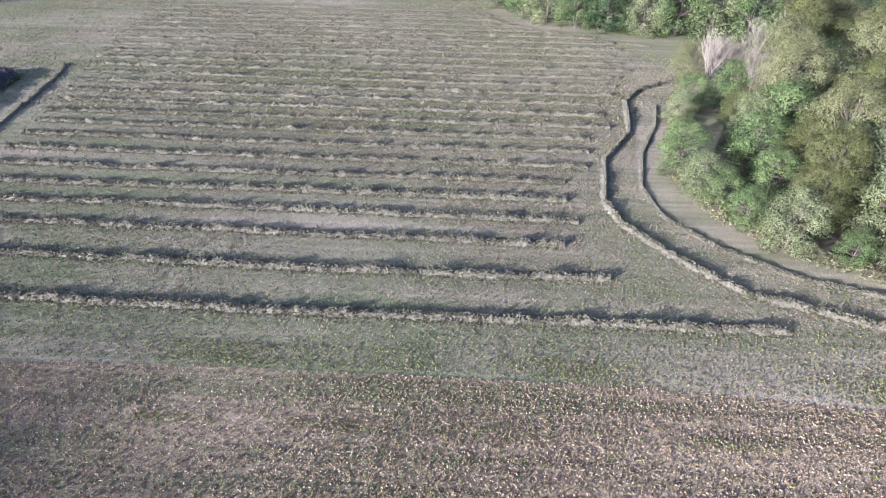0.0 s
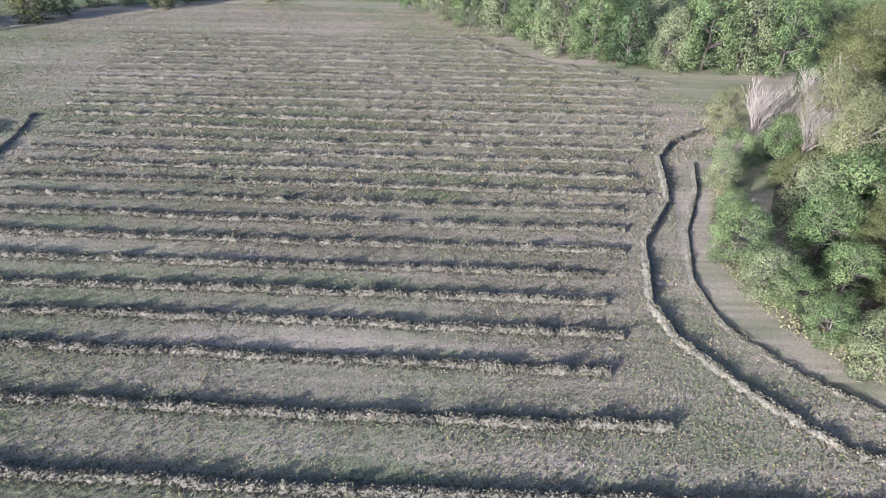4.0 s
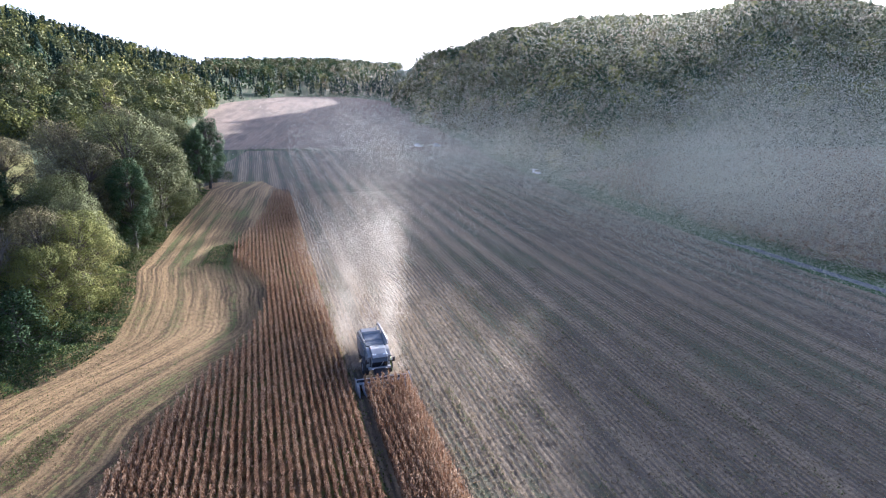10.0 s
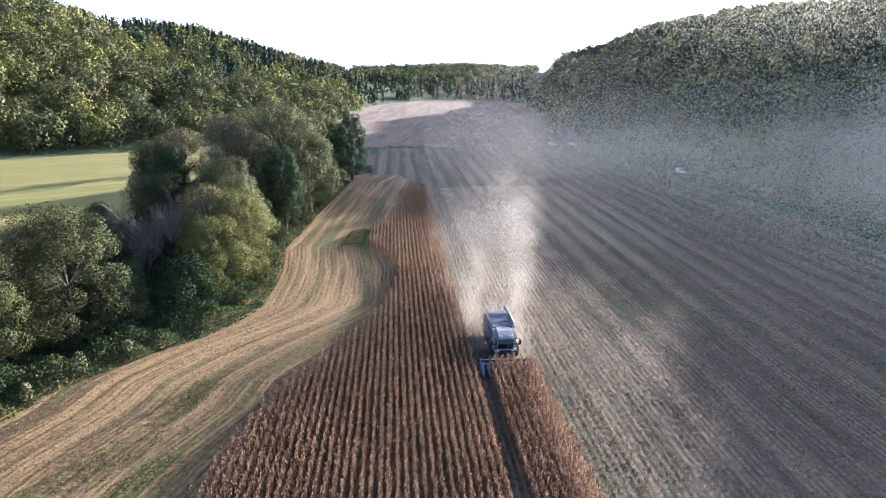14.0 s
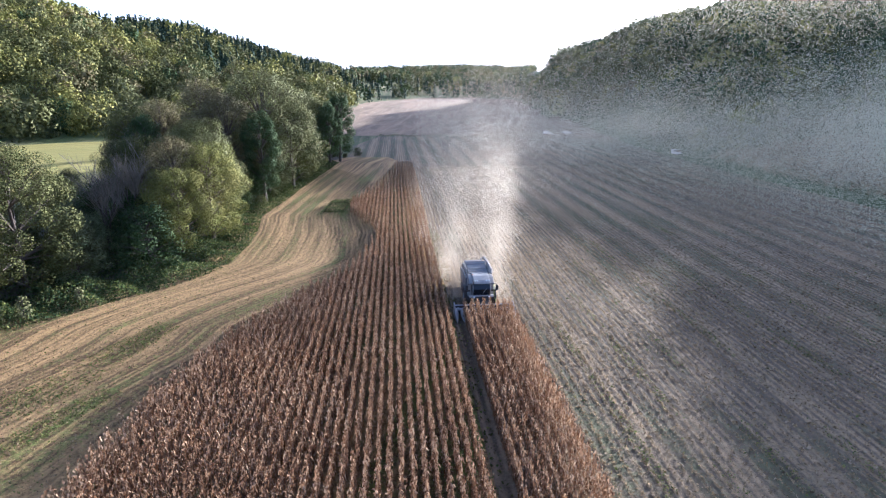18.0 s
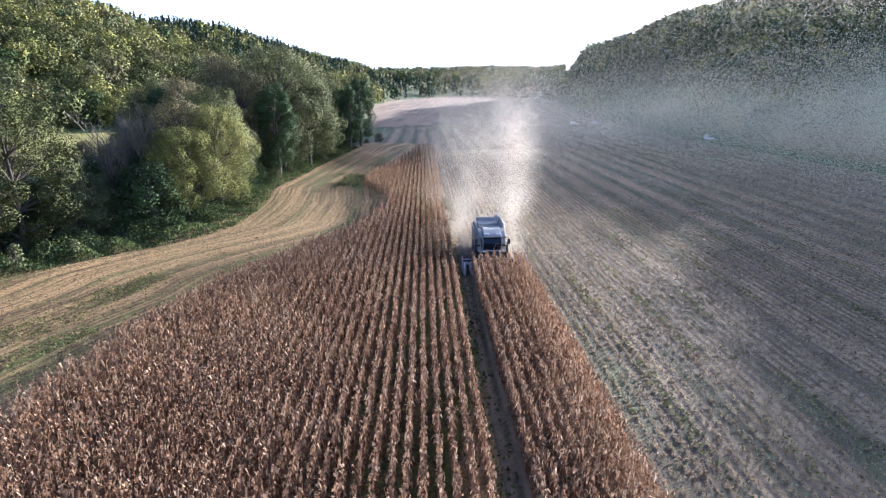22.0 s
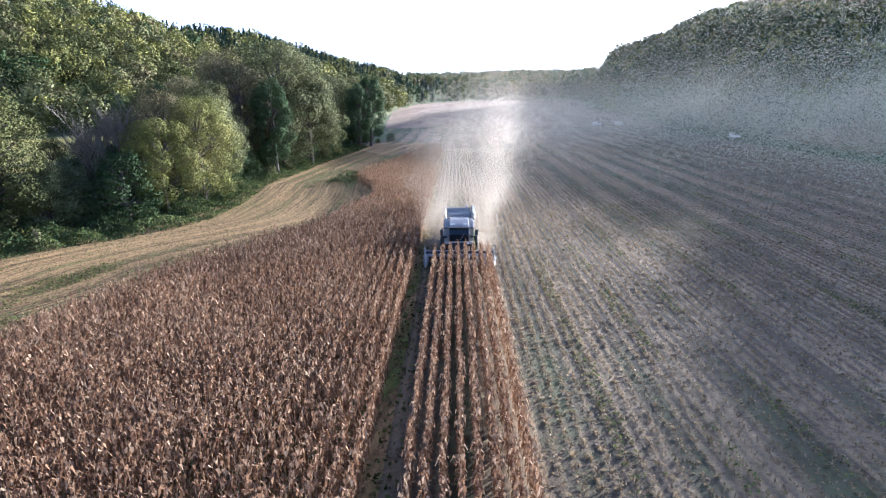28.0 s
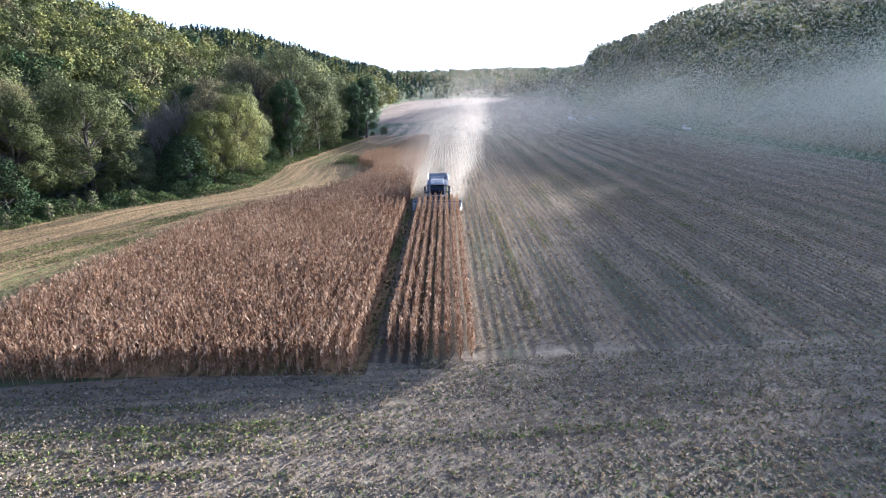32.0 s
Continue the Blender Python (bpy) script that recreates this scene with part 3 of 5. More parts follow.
# undergrowth trees that close the wood behind its edge
k = 0
for y in range(30, 215, 7):
    for off in (7, 12, 18, 25):
        x = float(interp(y, WOOD)) - off + 2.5 * math.sin(k * 2.1)
        kind = ("thick_dark", "thick_dark", "thick", "thick_dark", "thick_pale")[k % 5]
        tree("bush" if kind.startswith("shrub") else "tree", kind, x, y + 2.5 * math.cos(k * 1.3), (3.5 if off < 6 else 5.5) + (k * 3) % 5, TREE_LABEL[kind], k * 61.0 % 360, 1.2, "undergrowth of the riverside wood")
        k += 1
k = 0
for y in range(-34, -100, -6):
    for off in (1.5, 7, 13, 20, 28, 37):
        kind = (("thick", "thick_pale", "thick", "thick_pale", "oak") if off < 10 else ("thick_pale", "willow", "thick_pale", "thick", "oak"))[(k * 3 + int(off)) % 5]
        tree("tree", kind, west_x_wood(y) - off + 1.5 * math.sin(k * 2.3), y + 2.2 * math.cos(k * 1.9), 6.5 + min(off, 14) * 0.28 + (k * 3) % 4, TREE_LABEL[kind], k * 61.0 % 360, 1.05, "trees west of the meadow")
        k += 1
# bushes along the edge of the riverside wood
for k, (x, y) in enumerate([(-44, 52), (-42, 57), (-40, 61), (-37, 64), (-34, 68), (-31, 71), (-28, 74), (-25, 78), (-23, 83), (-23, 88), (-24, 93), (-25, 99), (-26, 106), (-26, 113), (-25, 121), (-24, 130), (-23, 140), (-21, 152), (-20, 164), (-18, 196), (-14, 203), (-10, 208),
                            (-46, 46), (-49, 40), (-50, 34), (-33, -40), (-29, -46), (-28, -53), (-30, -62), (-31, -70), (-34, -76), (-36, -36), (-42, -34), (-31, -45), (-49, -33)]):
    kind = ("shrub", "shrub_pale", "shrub", "shrub_gold", "shrub")[k % 5]
    h = 1.6 + (k * 7) % 4 * 0.5 if y > 0 else 4.5 + (k * 5) % 4
    if y > 0 and (k % 3 == 1 or y < 92):
        continue
    if y < 0:
        kind = ("thick", "thick_pale", "thick", "thick", "thick_pale")[k % 5]
    tree("bush", kind, x, y, h, TREE_LABEL[kind], k * 53.0 % 360, 1.1, "bushes along the wood")


def forest(name, spots, label, leaves=105, size=0.092, close=0):
    """A wood too large to count: crowns joined into one mesh, with one leaf material a tree."""
    VV, FF, II, NN, off = [], [], [], [], 0
    protos = {}
    for k in range(17):
        if k < 7 or k > 9:
            fine = k > 9
            P, _, out = crown_points(int(leaves * 2.4) if fine else leaves, 1.0, (0.56 + 0.05 * (k % 10)) * 1.0, 300 + k, 0.10, 12, 0.15, 0.0)
            protos[k] = (*leaf_quads(P, size * (0.64 if fine else 1), 400 + k, 0, out, 0.3), soft(out, k, 0.1))
        else:
            r = np.random.default_rng(500 + k)
            u = r.random(130) ** 0.7
            a = r.random(130) * 6.283
            P = np.stack([0.19 * (1 - u) * np.cos(a), 0.19 * (1 - u) * np.sin(a), 0.08 + 0.92 * u], 1)
            out = np.column_stack([np.cos(a), np.sin(a), np.full(130, 0.5)])
            protos[k] = (*leaf_quads(P, 0.06, 600 + k, 0, out, 0.4), soft(out, k, 0.2))
    for x, y, h, k, m in spots:
        V, F, N = protos[k + 10 if k < 7 and math.hypot(x, y) < close else k]
        a = rng.uniform(0, 6.283)
        R = np.array([[math.cos(a), -math.sin(a), 0], [math.sin(a), math.cos(a), 0], [0, 0, 1]])
        VV.append((V * h) @ R.T + (x, y, float(land(x, y)) - 0.09 * h))
        NN.append(N @ R.T)
        FF.append(F + off)
        II.append(np.full(len(F), m))
        off += len(V)
    ob = new(name, quick_mesh(name, np.concatenate(VV), np.concatenate(FF), LEAF, np.concatenate(II), normals=np.concatenate(NN)))
    return tagged(ob, label, "forest", kind="stuff")


def wood_spots(a0, a1, near, far, spacing, mix, conifers=None):
    """Places for trees between two distances, one to every spacing x spacing metres."""
    out = []
    top = max(far(a) for a in np.arange(a0, a1, 2.0))
    n = int(radians(a1 - a0) * 0.5 * top * top / spacing ** 2)
    for a, q in zip(rng.uniform(a0, a1, n), rng.random(n)):
        dist = top * math.sqrt(q)
        if not near(a) < dist < far(a):
            continue
        x, y = dist * math.sin(radians(a)), dist * math.cos(radians(a))
        con = conifers is not None and conifers(a, dist) and rng.random() < 0.8
        k = int(rng.integers(7, 10)) if con else int(rng.integers(0, 7))
        out.append((x, y, rng.uniform(11, 19) * (0.95 if con else 1), k, 7 if con else int(rng.choice(5, p=mix))))
    return out


foot = lambda a: float(np.interp(a, LAND[:, 0], LAND[:, 2])) - 2
ridge = lambda a: float(np.interp(a, LAND[:, 0], LAND[:, 4])) + 30
hill_end = lambda a: min(ridge(a) - 10, 650, foot(a) + float(np.interp(a, [66, 76, 84, 91, 95], [400, 230, 95, 45, 16])))
forest("wooded_hill_east", wood_spots(13.5, 66, foot, hill_end, 7.7, [0.42, 0.16, 0.13, 0.09, 0.20]), "steep hillside of mixed autumn woodland against the light", 125, 0.084)
forest("wooded_hill_east", wood_spots(66, 95, foot, hill_end, 7.4, [0.42, 0.16, 0.10, 0.07, 0.25]), "dark end of the hillside wood above the maize", 300, 0.055)
forest("wooded_hill_west", wood_spots(-62, -3.5, lambda a: foot(a) - 6, lambda a: min(ridge(a), 820) - 10, 7.9, [0.40, 0.20, 0.27, 0.07, 0.06], lambda a, d: d > 460 + 8 * abs(a + 16) and a > -30), "green and gold wooded hillside with dark spruces on the ridge", 210, 0.062, 470)
forest("distant_wood", wood_spots(-4, 14, lambda a: foot(a) + 6, lambda a: 1540, 17.0, [0.42, 0.1, 0.03, 0.1, 0.35], lambda a, d: d < 850), "bluish distant woods closing the valley", 80, 0.11)


# ---- maize ----
def maize_plant(seed, leaves=8):
    """One dry maize plant as arrays: a stalk, arching leaves, a cob and a tassel. Quads all."""
    r = np.random.default_rng(seed)
    V, F, S = [], [], []

    def quad(a, b, c, d):
        F.append([len(V), len(V) + 1, len(V) + 2, len(V) + 3])
        V.extend([a, b, c, d])
    H = 2.15 * r.uniform(0.92, 1.08)
    lean = r.normal(0, 0.05, 2)
    for i in range(3):
        a, b = 2.094 * i, 2.094 * (i + 1)
        quad(np.array([0.018 * math.cos(a), 0.018 * math.sin(a), 0]), np.array([0.018 * math.cos(b), 0.018 * math.sin(b), 0]),
             np.array([lean[0] + 0.008 * math.cos(b), lean[1] + 0.008 * math.sin(b), H]), np.array([lean[0] + 0.008 * math.cos(a), lean[1] + 0.008 * math.sin(a), H]))
    S.append(len(F))
    plane = 0.0
    for k in range(leaves):
        t = 0.18 + 0.78 * k / (leaves - 1)
        a = plane + math.pi * (k % 2) + r.normal(0, 0.5)
        o = np.array([lean[0] * t, lean[1] * t, H * t])
        out, side = np.array([math.cos(a), math.sin(a), 0]), np.array([-math.sin(a), math.cos(a), 0])
        L, w = r.uniform(0.18, 0.36), r.uniform(0.042, 0.072)
        up, down = r.uniform(0.04, 0.16), r.uniform(0.12, 0.42)
        mid, tip = o + out * L * 0.42 + (0, 0, up), o + out * L * r.uniform(0.6, 0.95) + (0, 0, up - down)
        tw = side * w + np.array([0, 0, r.normal(0, 0.03)])
        quad(o - side * 0.02, o + side * 0.02, mid + tw, mid - tw)
        quad(mid - tw, mid + tw, tip + tw * 0.3, tip - tw * 0.3)
    S.append(len(F))
    a = r.uniform(0, 6.283)
    o = np.array([0.05 * math.cos(a), 0.05 * math.sin(a), H * 0.48])
    q = o + np.array([0.12 * math.cos(a), 0.12 * math.sin(a), -0.2])
    n = np.array([-math.sin(a), math.cos(a), 0]) * 0.035
    quad(o - n, o + n, q + n * 0.6, q - n * 0.6)
    quad(o + (0, 0, 0.03), o - (0, 0, 0.03), q - (0, 0, 0.02), q + (0, 0, 0.02))
    S.append(len(F))
    for k in range(3):
        a = r.uniform(0, 6.283)
        o = np.array([lean[0], lean[1], H - 0.02])
        q = o + np.array([0.1 * math.cos(a), 0.1 * math.sin(a), r.uniform(0.15, 0.28)])
        quad(o - (0.006, 0, 0), o + (0.006, 0, 0), q + (0.004, 0, 0), q - (0.004, 0, 0))
    return np.array(V, float), np.array(F), S


EDGE = [(8, -18.6), (31, -17.9), (45, -16), (54, -13.5), (62, -10), (70, -5.5), (78, -2), (90, 0.4), (100, 0), (108, -3.5), (114, -6), (124, -5.5), (136, -1.7), (155, 1.5), (178, 4.5)]
COMBINE = (13.45, 64.0)
PLANTS = [maize_plant(s, 10) for s in range(14)]
PLANTS_LOW = [maize_plant(40 + s, 6) for s in range(10)]


def corn_spots():
    out = []
    for k in range(60):
        x = 8.9 - 0.76 * k
        if x < -19:
            break
        y = 11.3 + 0.05 * x + rng.uniform(-0.4, 0.4)
        while y < 178:
            if x > float(interp(y, EDGE)) + rng.uniform(-0.4, 0.4):
                if rng.random() > 0.04:
                    out.append((x + rng.normal(0, 0.07), y))
            y += rng.uniform(0.15, 0.27) * (1 if y < 100 else 1.5)
    for k in range(8):
        x = 11.1 + 0.74 * k
        y = 13.2 + rng.uniform(-0.4, 0.4)
        while y < COMBINE[1] - 3.9:
            if rng.random() > 0.04:
                out.append((x + rng.normal(0, 0.07), y))
            y += rng.uniform(0.15, 0.25)
    return out


spots = corn_spots()
near = [s for s in spots if s[1] < 14.4 + 0.05 * s[0] and s[0] > -6][:300]
rest = [s for s in spots if s not in set(near)]
VV, FF, off = [], [], 0
for x, y in rest:
    V, F, _ = (PLANTS if y < 95 else PLANTS_LOW)[int(rng.integers(0, 14 if y < 95 else 10))]
    a, s = 1.571 + rng.normal(0, 0.45) + math.pi * (rng.random() < 0.5), rng.uniform(0.88, 1.1)
    ca, sa = math.cos(a) * s, math.sin(a) * s
    W = np.empty_like(V)
    W[:, 0], W[:, 1], W[:, 2] = V[:, 0] * ca - V[:, 1] * sa + x, V[:, 0] * sa + V[:, 1] * ca + y, V[:, 2] * s + 0.02
    VV.append(W)
    FF.append(F + off)
    off += len(V)
tagged(new("standing_maize", quick_mesh("standing_maize", np.concatenate(VV), np.concatenate(FF), [M["corn"]])), "rows of dry brown standing maize ready for harvest", "maize crop", kind="stuff")
# the outermost plants, one by one
CORN_PARTS = []
for V, F, S in PLANTS[:8]:
    pieces = []
    for n, (a, b) in (("stalk", (0, S[0])), ("leaves", (S[0], S[1])), ("cob", (S[1], S[2])), ("tassel", (S[2], len(F)))):
        f = F[a:b]
        i0 = f.min()
        pieces.append((n, quick_mesh(n, V[i0:f.max() + 1], f - i0, [M["corn"]])))
    CORN_PARTS.append(pieces)
for k, (x, y) in enumerate(near):
    e = tagged(new("maize_plant"), "dry brown maize plant at the field's end", "maize plant", "maize plants along the headland")
    e.matrix_world = pose(x, y, 0.02, 0, 0, 90 + rng.normal(0, 26) + 180 * (rng.random() < 0.5))
    for n, me in CORN_PARTS[k % 8]:
        new(n, me).parent = e


TRACK = [(142.7, 53.0), (278.7, 83.6)]


def beside_track(x, y):
    """Metres across the grass track that climbs between the two blocks of maize; positive to its south."""
    (x0, y0), (x1, y1) = TRACK
    n = math.hypot(x1 - x0, y1 - y0)
    return ((x - x0) * (y1 - y0) - (y - y0) * (x1 - x0)) / n


def slope_maize(name, P, label):
    """Standing maize on the far slope: stalks with drooping leaves, too many to count."""
    P = np.array(P)
    az, d = np.degrees(np.arctan2(P[:, 0], P[:, 1])), np.hypot(P[:, 0], P[:, 1])
    P = P[(d > np.interp(az, LAND[:, 0], LAND[:, 1]) + 2) & (d < np.interp(az, LAND[:, 0], LAND[:, 2]) - 4) & (az > 31) & (az < 120)]
    Q = np.repeat(np.column_stack([P, land(P[:, 0], P[:, 1])]), 6, 0)
    Q += np.column_stack([rng.normal(0, 0.17, len(Q)), rng.normal(0, 0.17, len(Q)), rng.uniform(0.4, 2.3, len(Q))])
    V, F = leaf_quads(Q, 0.33, 77)
    return tagged(new(name, quick_mesh(name, V, F, [M["corn"], M["straw"]], rng.integers(0, 2, len(F)))), label, "maize crop", kind="stuff")


# one block sown along the lane, the other in rows that climb beside the track
G = rng.random((56000, 2)) * (205, 300) + (90, -10)
slope_maize("hillside_maize", [p for p in G if beside_track(*p) < -2.2], "tall pale dry maize on the lower slope in shade")
ux, uy = (TRACK[1][0] - TRACK[0][0]) / 139.4, (TRACK[1][1] - TRACK[0][1]) / 139.4
G = []
for off in np.arange(2.2, 190, 2.0):
    for q in np.arange(-40, 190, 0.75):
        e = off + rng.normal(0, 0.14)
        G.append((TRACK[0][0] + ux * q + uy * e, TRACK[0][1] + uy * q - ux * e))
slope_maize("hillside_maize", G, "pale dry maize in rows running up the slope")
(tx0, ty0), (tx1, ty1) = TRACK
V = []
for q in np.linspace(-0.02, 1.05, 24):
    for side in (-2.0, 2.0):
        x, y = tx0 + (tx1 - tx0) * q + uy * side, ty0 + (ty1 - ty0) * q - ux * side
        V.append((x, y, float(land(x, y)) + 0.12))
tagged(new("grass_track", quick_mesh("grass_track", V, [(2 * i, 2 * i + 1, 2 * i + 3, 2 * i + 2) for i in range(23)], [M["verge"]])), "narrow green grass track climbing between two maize blocks", "track", kind="structure")


# ---- hay swaths ----
def swath(points, width, height, seed, label, step=0.35):
    """A raked hay swath along a line: a rough bed with loose tufts on it."""
    r = np.random.default_rng(seed)
    p = np.array(points, float)
    seg = np.hypot(*np.diff(p, axis=0).T)
    s = np.concatenate([[0], np.cumsum(seg)])
    t = np.arange(0, s[-1], step)
    c = np.column_stack([np.interp(t, s, p[:, 0]), np.interp(t, s, p[:, 1])])
    c[:, 1] += np.interp(t, np.arange(0, s[-1] + 6, 5.0), r.normal(0, 0.09, len(np.arange(0, s[-1] + 6, 5.0))))
    d = np.gradient(c, axis=0)
    d /= np.linalg.norm(d, axis=1)[:, None]
    nrm = np.column_stack([-d[:, 1], d[:, 0]])
    prof = [(-0.5, -0.02), (-0.36, 0.35), (-0.2, 0.8), (0, 1.0), (0.18, 0.85), (0.34, 0.4), (0.5, -0.02)]
    gaps = np.arange(0, s[-1] + 3, 0.8)
    swell = np.clip(np.interp(t, gaps, r.normal(0.92, 0.30, len(gaps))), 0.4, 1.5)
    V = np.stack([np.column_stack([c + nrm * (u * width * (0.65 + 0.6 * r.random(len(t))) + 0.06 * r.normal(size=len(t)))[:, None], np.maximum(v * height * swell * (0.45 + 0.9 * r.random(len(t))), -0.02 if v < 0 else 0.03)]) for u, v in prof], 1)
    V = V.reshape(-1, 3)
    n = len(prof)
    F = np.array([(i * n + k, i * n + k + 1, (i + 1) * n + k + 1, (i + 1) * n + k) for i in range(len(t) - 1) for k in range(n - 1)])
    e = tagged(new("hay_swath"), label, "hay swath", "raked hay swaths")
    b = new("bed", quick_mesh("bed", V, F, [M["hay_bed"]]))
    b.parent = e
    m = int(s[-1] * (130 if step < 0.5 else 50))
    q = r.random(m) * s[-1]
    x = np.column_stack([np.interp(q, t, c[:, 0]), np.interp(q, t, c[:, 1])])
    o = r.normal(0, width * 0.40, m)
    tall = np.interp(q, t, swell)
    P = np.column_stack([x[:, 0], x[:, 1] + o, np.maximum(0.05, height * tall * (1 - (o / width * 1.9) ** 2)) * r.uniform(0.5, 1.6, m)])
    V, F = leaf_quads(P, 0.12 if step < 0.5 else 0.17, seed + 1, 0.2)
    w = new("loose_hay", quick_mesh("loose_hay", V, F, [M["hay"]]))
    w.parent = e
    w["kind"] = "stuff"
    return e


rows_y = [-19.6, -26.3, -32.4, -37.2] + [-37.2 - 4.65 * k for k in range(1, 23)]
WEST = [(-20, -24), (-30, -15), (-43, -14.5), (-52, -17), (-66, -21.5), (-78, -22.5), (-90, -28), (-115, -28), (-125, -5), (-145, 10)]
HEAPX = [(-160, 110), (-120, 92), (-92, 84), (-70, 76), (-55, 71), (-40, 67), (-22, 70), (-10, 118)]
west_x = lambda y: float(np.interp(y, *np.array(sorted(WEST)).T))
east_x = lambda y: float(np.interp(y, *np.array(sorted(HEAPX)).T))
for k, y0 in enumerate(rows_y):
    x0, x1 = west_x(y0) + 1 + (k * 7 % 3), east_x(y0 + slant(70)) - 1
    if k == 0:
        x0, x1 = -32, 112
    if x1 > x0 + 5:
        swath([(x, y0 + slant(x) + 0.15 * math.sin(x * 0.07 + k)) for x in np.linspace(x0, x1, 14)], 1.15, 0.44, 100 + k, "long straight swath of raked greyish hay", 0.35 if k < 10 else 0.6)
for k, y0 in enumerate(rows_y[1:19]):
    x0, x1 = (101 if y0 > -70 else 92 if y0 > -90 else east_x(y0 + 6) + 3), float(road_x(y0)) - 7
    if y0 + 6 > -82 and x1 > x0 + 3:
        swath([(x, y0 + slant(x)) for x in np.linspace(x0, x1, 5)], 1.0, 0.13, 200 + k, "short swath of raked hay near the lane", 0.6)
swath([(-41, -24.2), (-30, -27), (-24, -32.2), (-19.3, -37.6), (-17.3, -43), (-18.4, -54.8), (-23.2, -65.3), (-24.2, -78.5), (-27, -84), (-32, -89)], 1.3, 0.42, 301, "thick curving swath of raked hay round the meadow's edge")
swath([(-48, -27.5), (-36, -30.5), (-29, -35), (-24, -41), (-22.5, -48), (-24, -58), (-27.5, -68), (-29, -77)], 1.0, 0.22, 302, "thin curving swath of raked hay beside the bushes")
swath([(14, -141), (9, -139), (6, -133), (-1.6, -127), (-15, -118.5), (-34, -113)], 1.0, 0.3, 303, "curving swath of hay along the far wood", 0.6)
swath([(72, -21), (70.5, -28), (71, -38), (73.5, -50), (77.5, -64), (81.5, -76), (84, -81)], 1.2, 0.28, 304, "swath of hay raked round the manure heap")
swath([(90, -20), (92, -36), (93, -46), (97, -55), (100, -66)], 0.9, 0.16, 305, "thin swath of hay behind the manure heap", 0.6)
swath([(122, -8), (131, -40), (139, -80), (147, -118)], 0.9, 0.14, 306, "swath of hay beside the lane", 0.6)


# ---- manure heap ----
def lump(bm, p, r, rnd):
    """A rough clod."""
    m = Matrix.Translation(p) @ pose(0, 0, 0, rnd.uniform(0, 360), rnd.uniform(0, 360), 0) @ Matrix.Diagonal((r, r * rnd.uniform(0.6, 1), r * rnd.uniform(0.5, 0.9), 1))
    g = bmesh.ops.create_icosphere(bm, subdivisions=1, radius=1, matrix=m)
    for v in g["verts"]:
        v.co += Vector((rnd.uniform(-1, 1), rnd.uniform(-1, 1), rnd.uniform(-1, 1))) * r * 0.25


def manure_heap():
    r = np.random.default_rng(9)
    rnd = random.Random(9)
    line = np.array([(83.5, -21), (82, -30), (82.5, -41), (85.5, -52), (88.5, -63), (91, -75)], float)
    s = np.concatenate([[0], np.cumsum(np.hypot(*np.diff(line, axis=0).T))])
    t = np.arange(0, s[-1], 0.4)
    n = 17
    loads = np.interp(t, np.arange(0, s[-1] + 4, 2.6), r.uniform(0.65, 1.15, len(np.arange(0, s[-1] + 4, 2.6))))
    V, tops = [], []
    for q, f in zip(t, loads):
        cx, cy = np.interp(q, s, line[:, 0]), np.interp(q, s, line[:, 1])
        end = min(1, q / 2.5, (s[-1] - q) / 2.5)
        h = (0.9 + 0.9 * min(1, q / 25)) * f * max(end, 0.02) ** 0.5
        w = (2.6 + 1.4 * min(1, q / 25)) * max(end, 0.15) ** 0.5 * (0.8 + 0.25 * f)
        tops.append((cx, cy, h, w))
        for k in range(n):
            u = k / (n - 1) * 2 - 1
            V.append((cx + u * w + r.normal(0, 0.08), cy - u * 0.2 * w + r.normal(0, 0.08), max(-0.05, h * (1 - abs(u) ** 2.2) + (r.normal(0, 0.12) if abs(u) < 0.95 else -0.1))))
    F = [(i * n + k, i * n + k + 1, (i + 1) * n + k + 1, (i + 1) * n + k) for i in range(len(t) - 1) for k in range(n - 1)]
    e = tagged(new("manure_heap"), "long dark brown manure heap on the mown meadow", "manure heap")
    new("mound", quick_mesh("mound", V, F, [M["dung"]])).parent = e
    bm = bmesh.new()
    for k in range(420):
        cx, cy, h, w = tops[rnd.randrange(3, len(tops) - 3)]
        u = rnd.uniform(-0.95, 0.95)
        lump(bm, (cx + u * w, cy - 0.2 * u * w, max(0.05, h * (1 - abs(u) ** 2.2))), rnd.uniform(0.12, 0.38), rnd)
    clods = part("clod_layer", bm, plain("strawy_clod", (0.075, 0.055, 0.045), 0.95, 0, 0.7, 1.5, 0.8), e, "lumpy strawy clods")
    clods["kind"] = "stuff"
    return e


manure_heap()


# ---- combine harvester ----
M["silver"] = plain("silver_grey_paint", (0.235, 0.225, 0.21), 0.45, 0.1, 0.08, 2.0)
M["pale"] = plain("pale_grey_paint", (0.30, 0.285, 0.26), 0.55, 0.0, 0.08, 2.0)
M["bluegrey"] = plain("dusty_blue_grey_paint", (0.145, 0.15, 0.155), 0.5, 0.05, 0.12, 1.5)
M["black"] = plain("black_plastic", (0.02, 0.02, 0.022), 0.5, 0.0, 0.2)
M["tyre"] = plain("dusty_tyre_rubber", (0.045, 0.040, 0.035), 0.9, 0.0, 0.3, 4.0, 0.3)
M["steel"] = plain("worn_steel", (0.42, 0.41, 0.40), 0.45, 0.8, 0.2)
M["yellow"] = plain("yellow_green_rail", (0.45, 0.50, 0.08), 0.5, 0.0, 0.1)
M["lamp"] = plain("clear_headlamp", (0.85, 0.85, 0.82), 0.15, 0.0, 0.05)
gm, gt, gb = nodes_of("dark_tinted_glass")
gb.inputs["Base Color"].default_value = (0.012, 0.014, 0.017, 1)
gb.inputs["Roughness"].default_value = 0.06
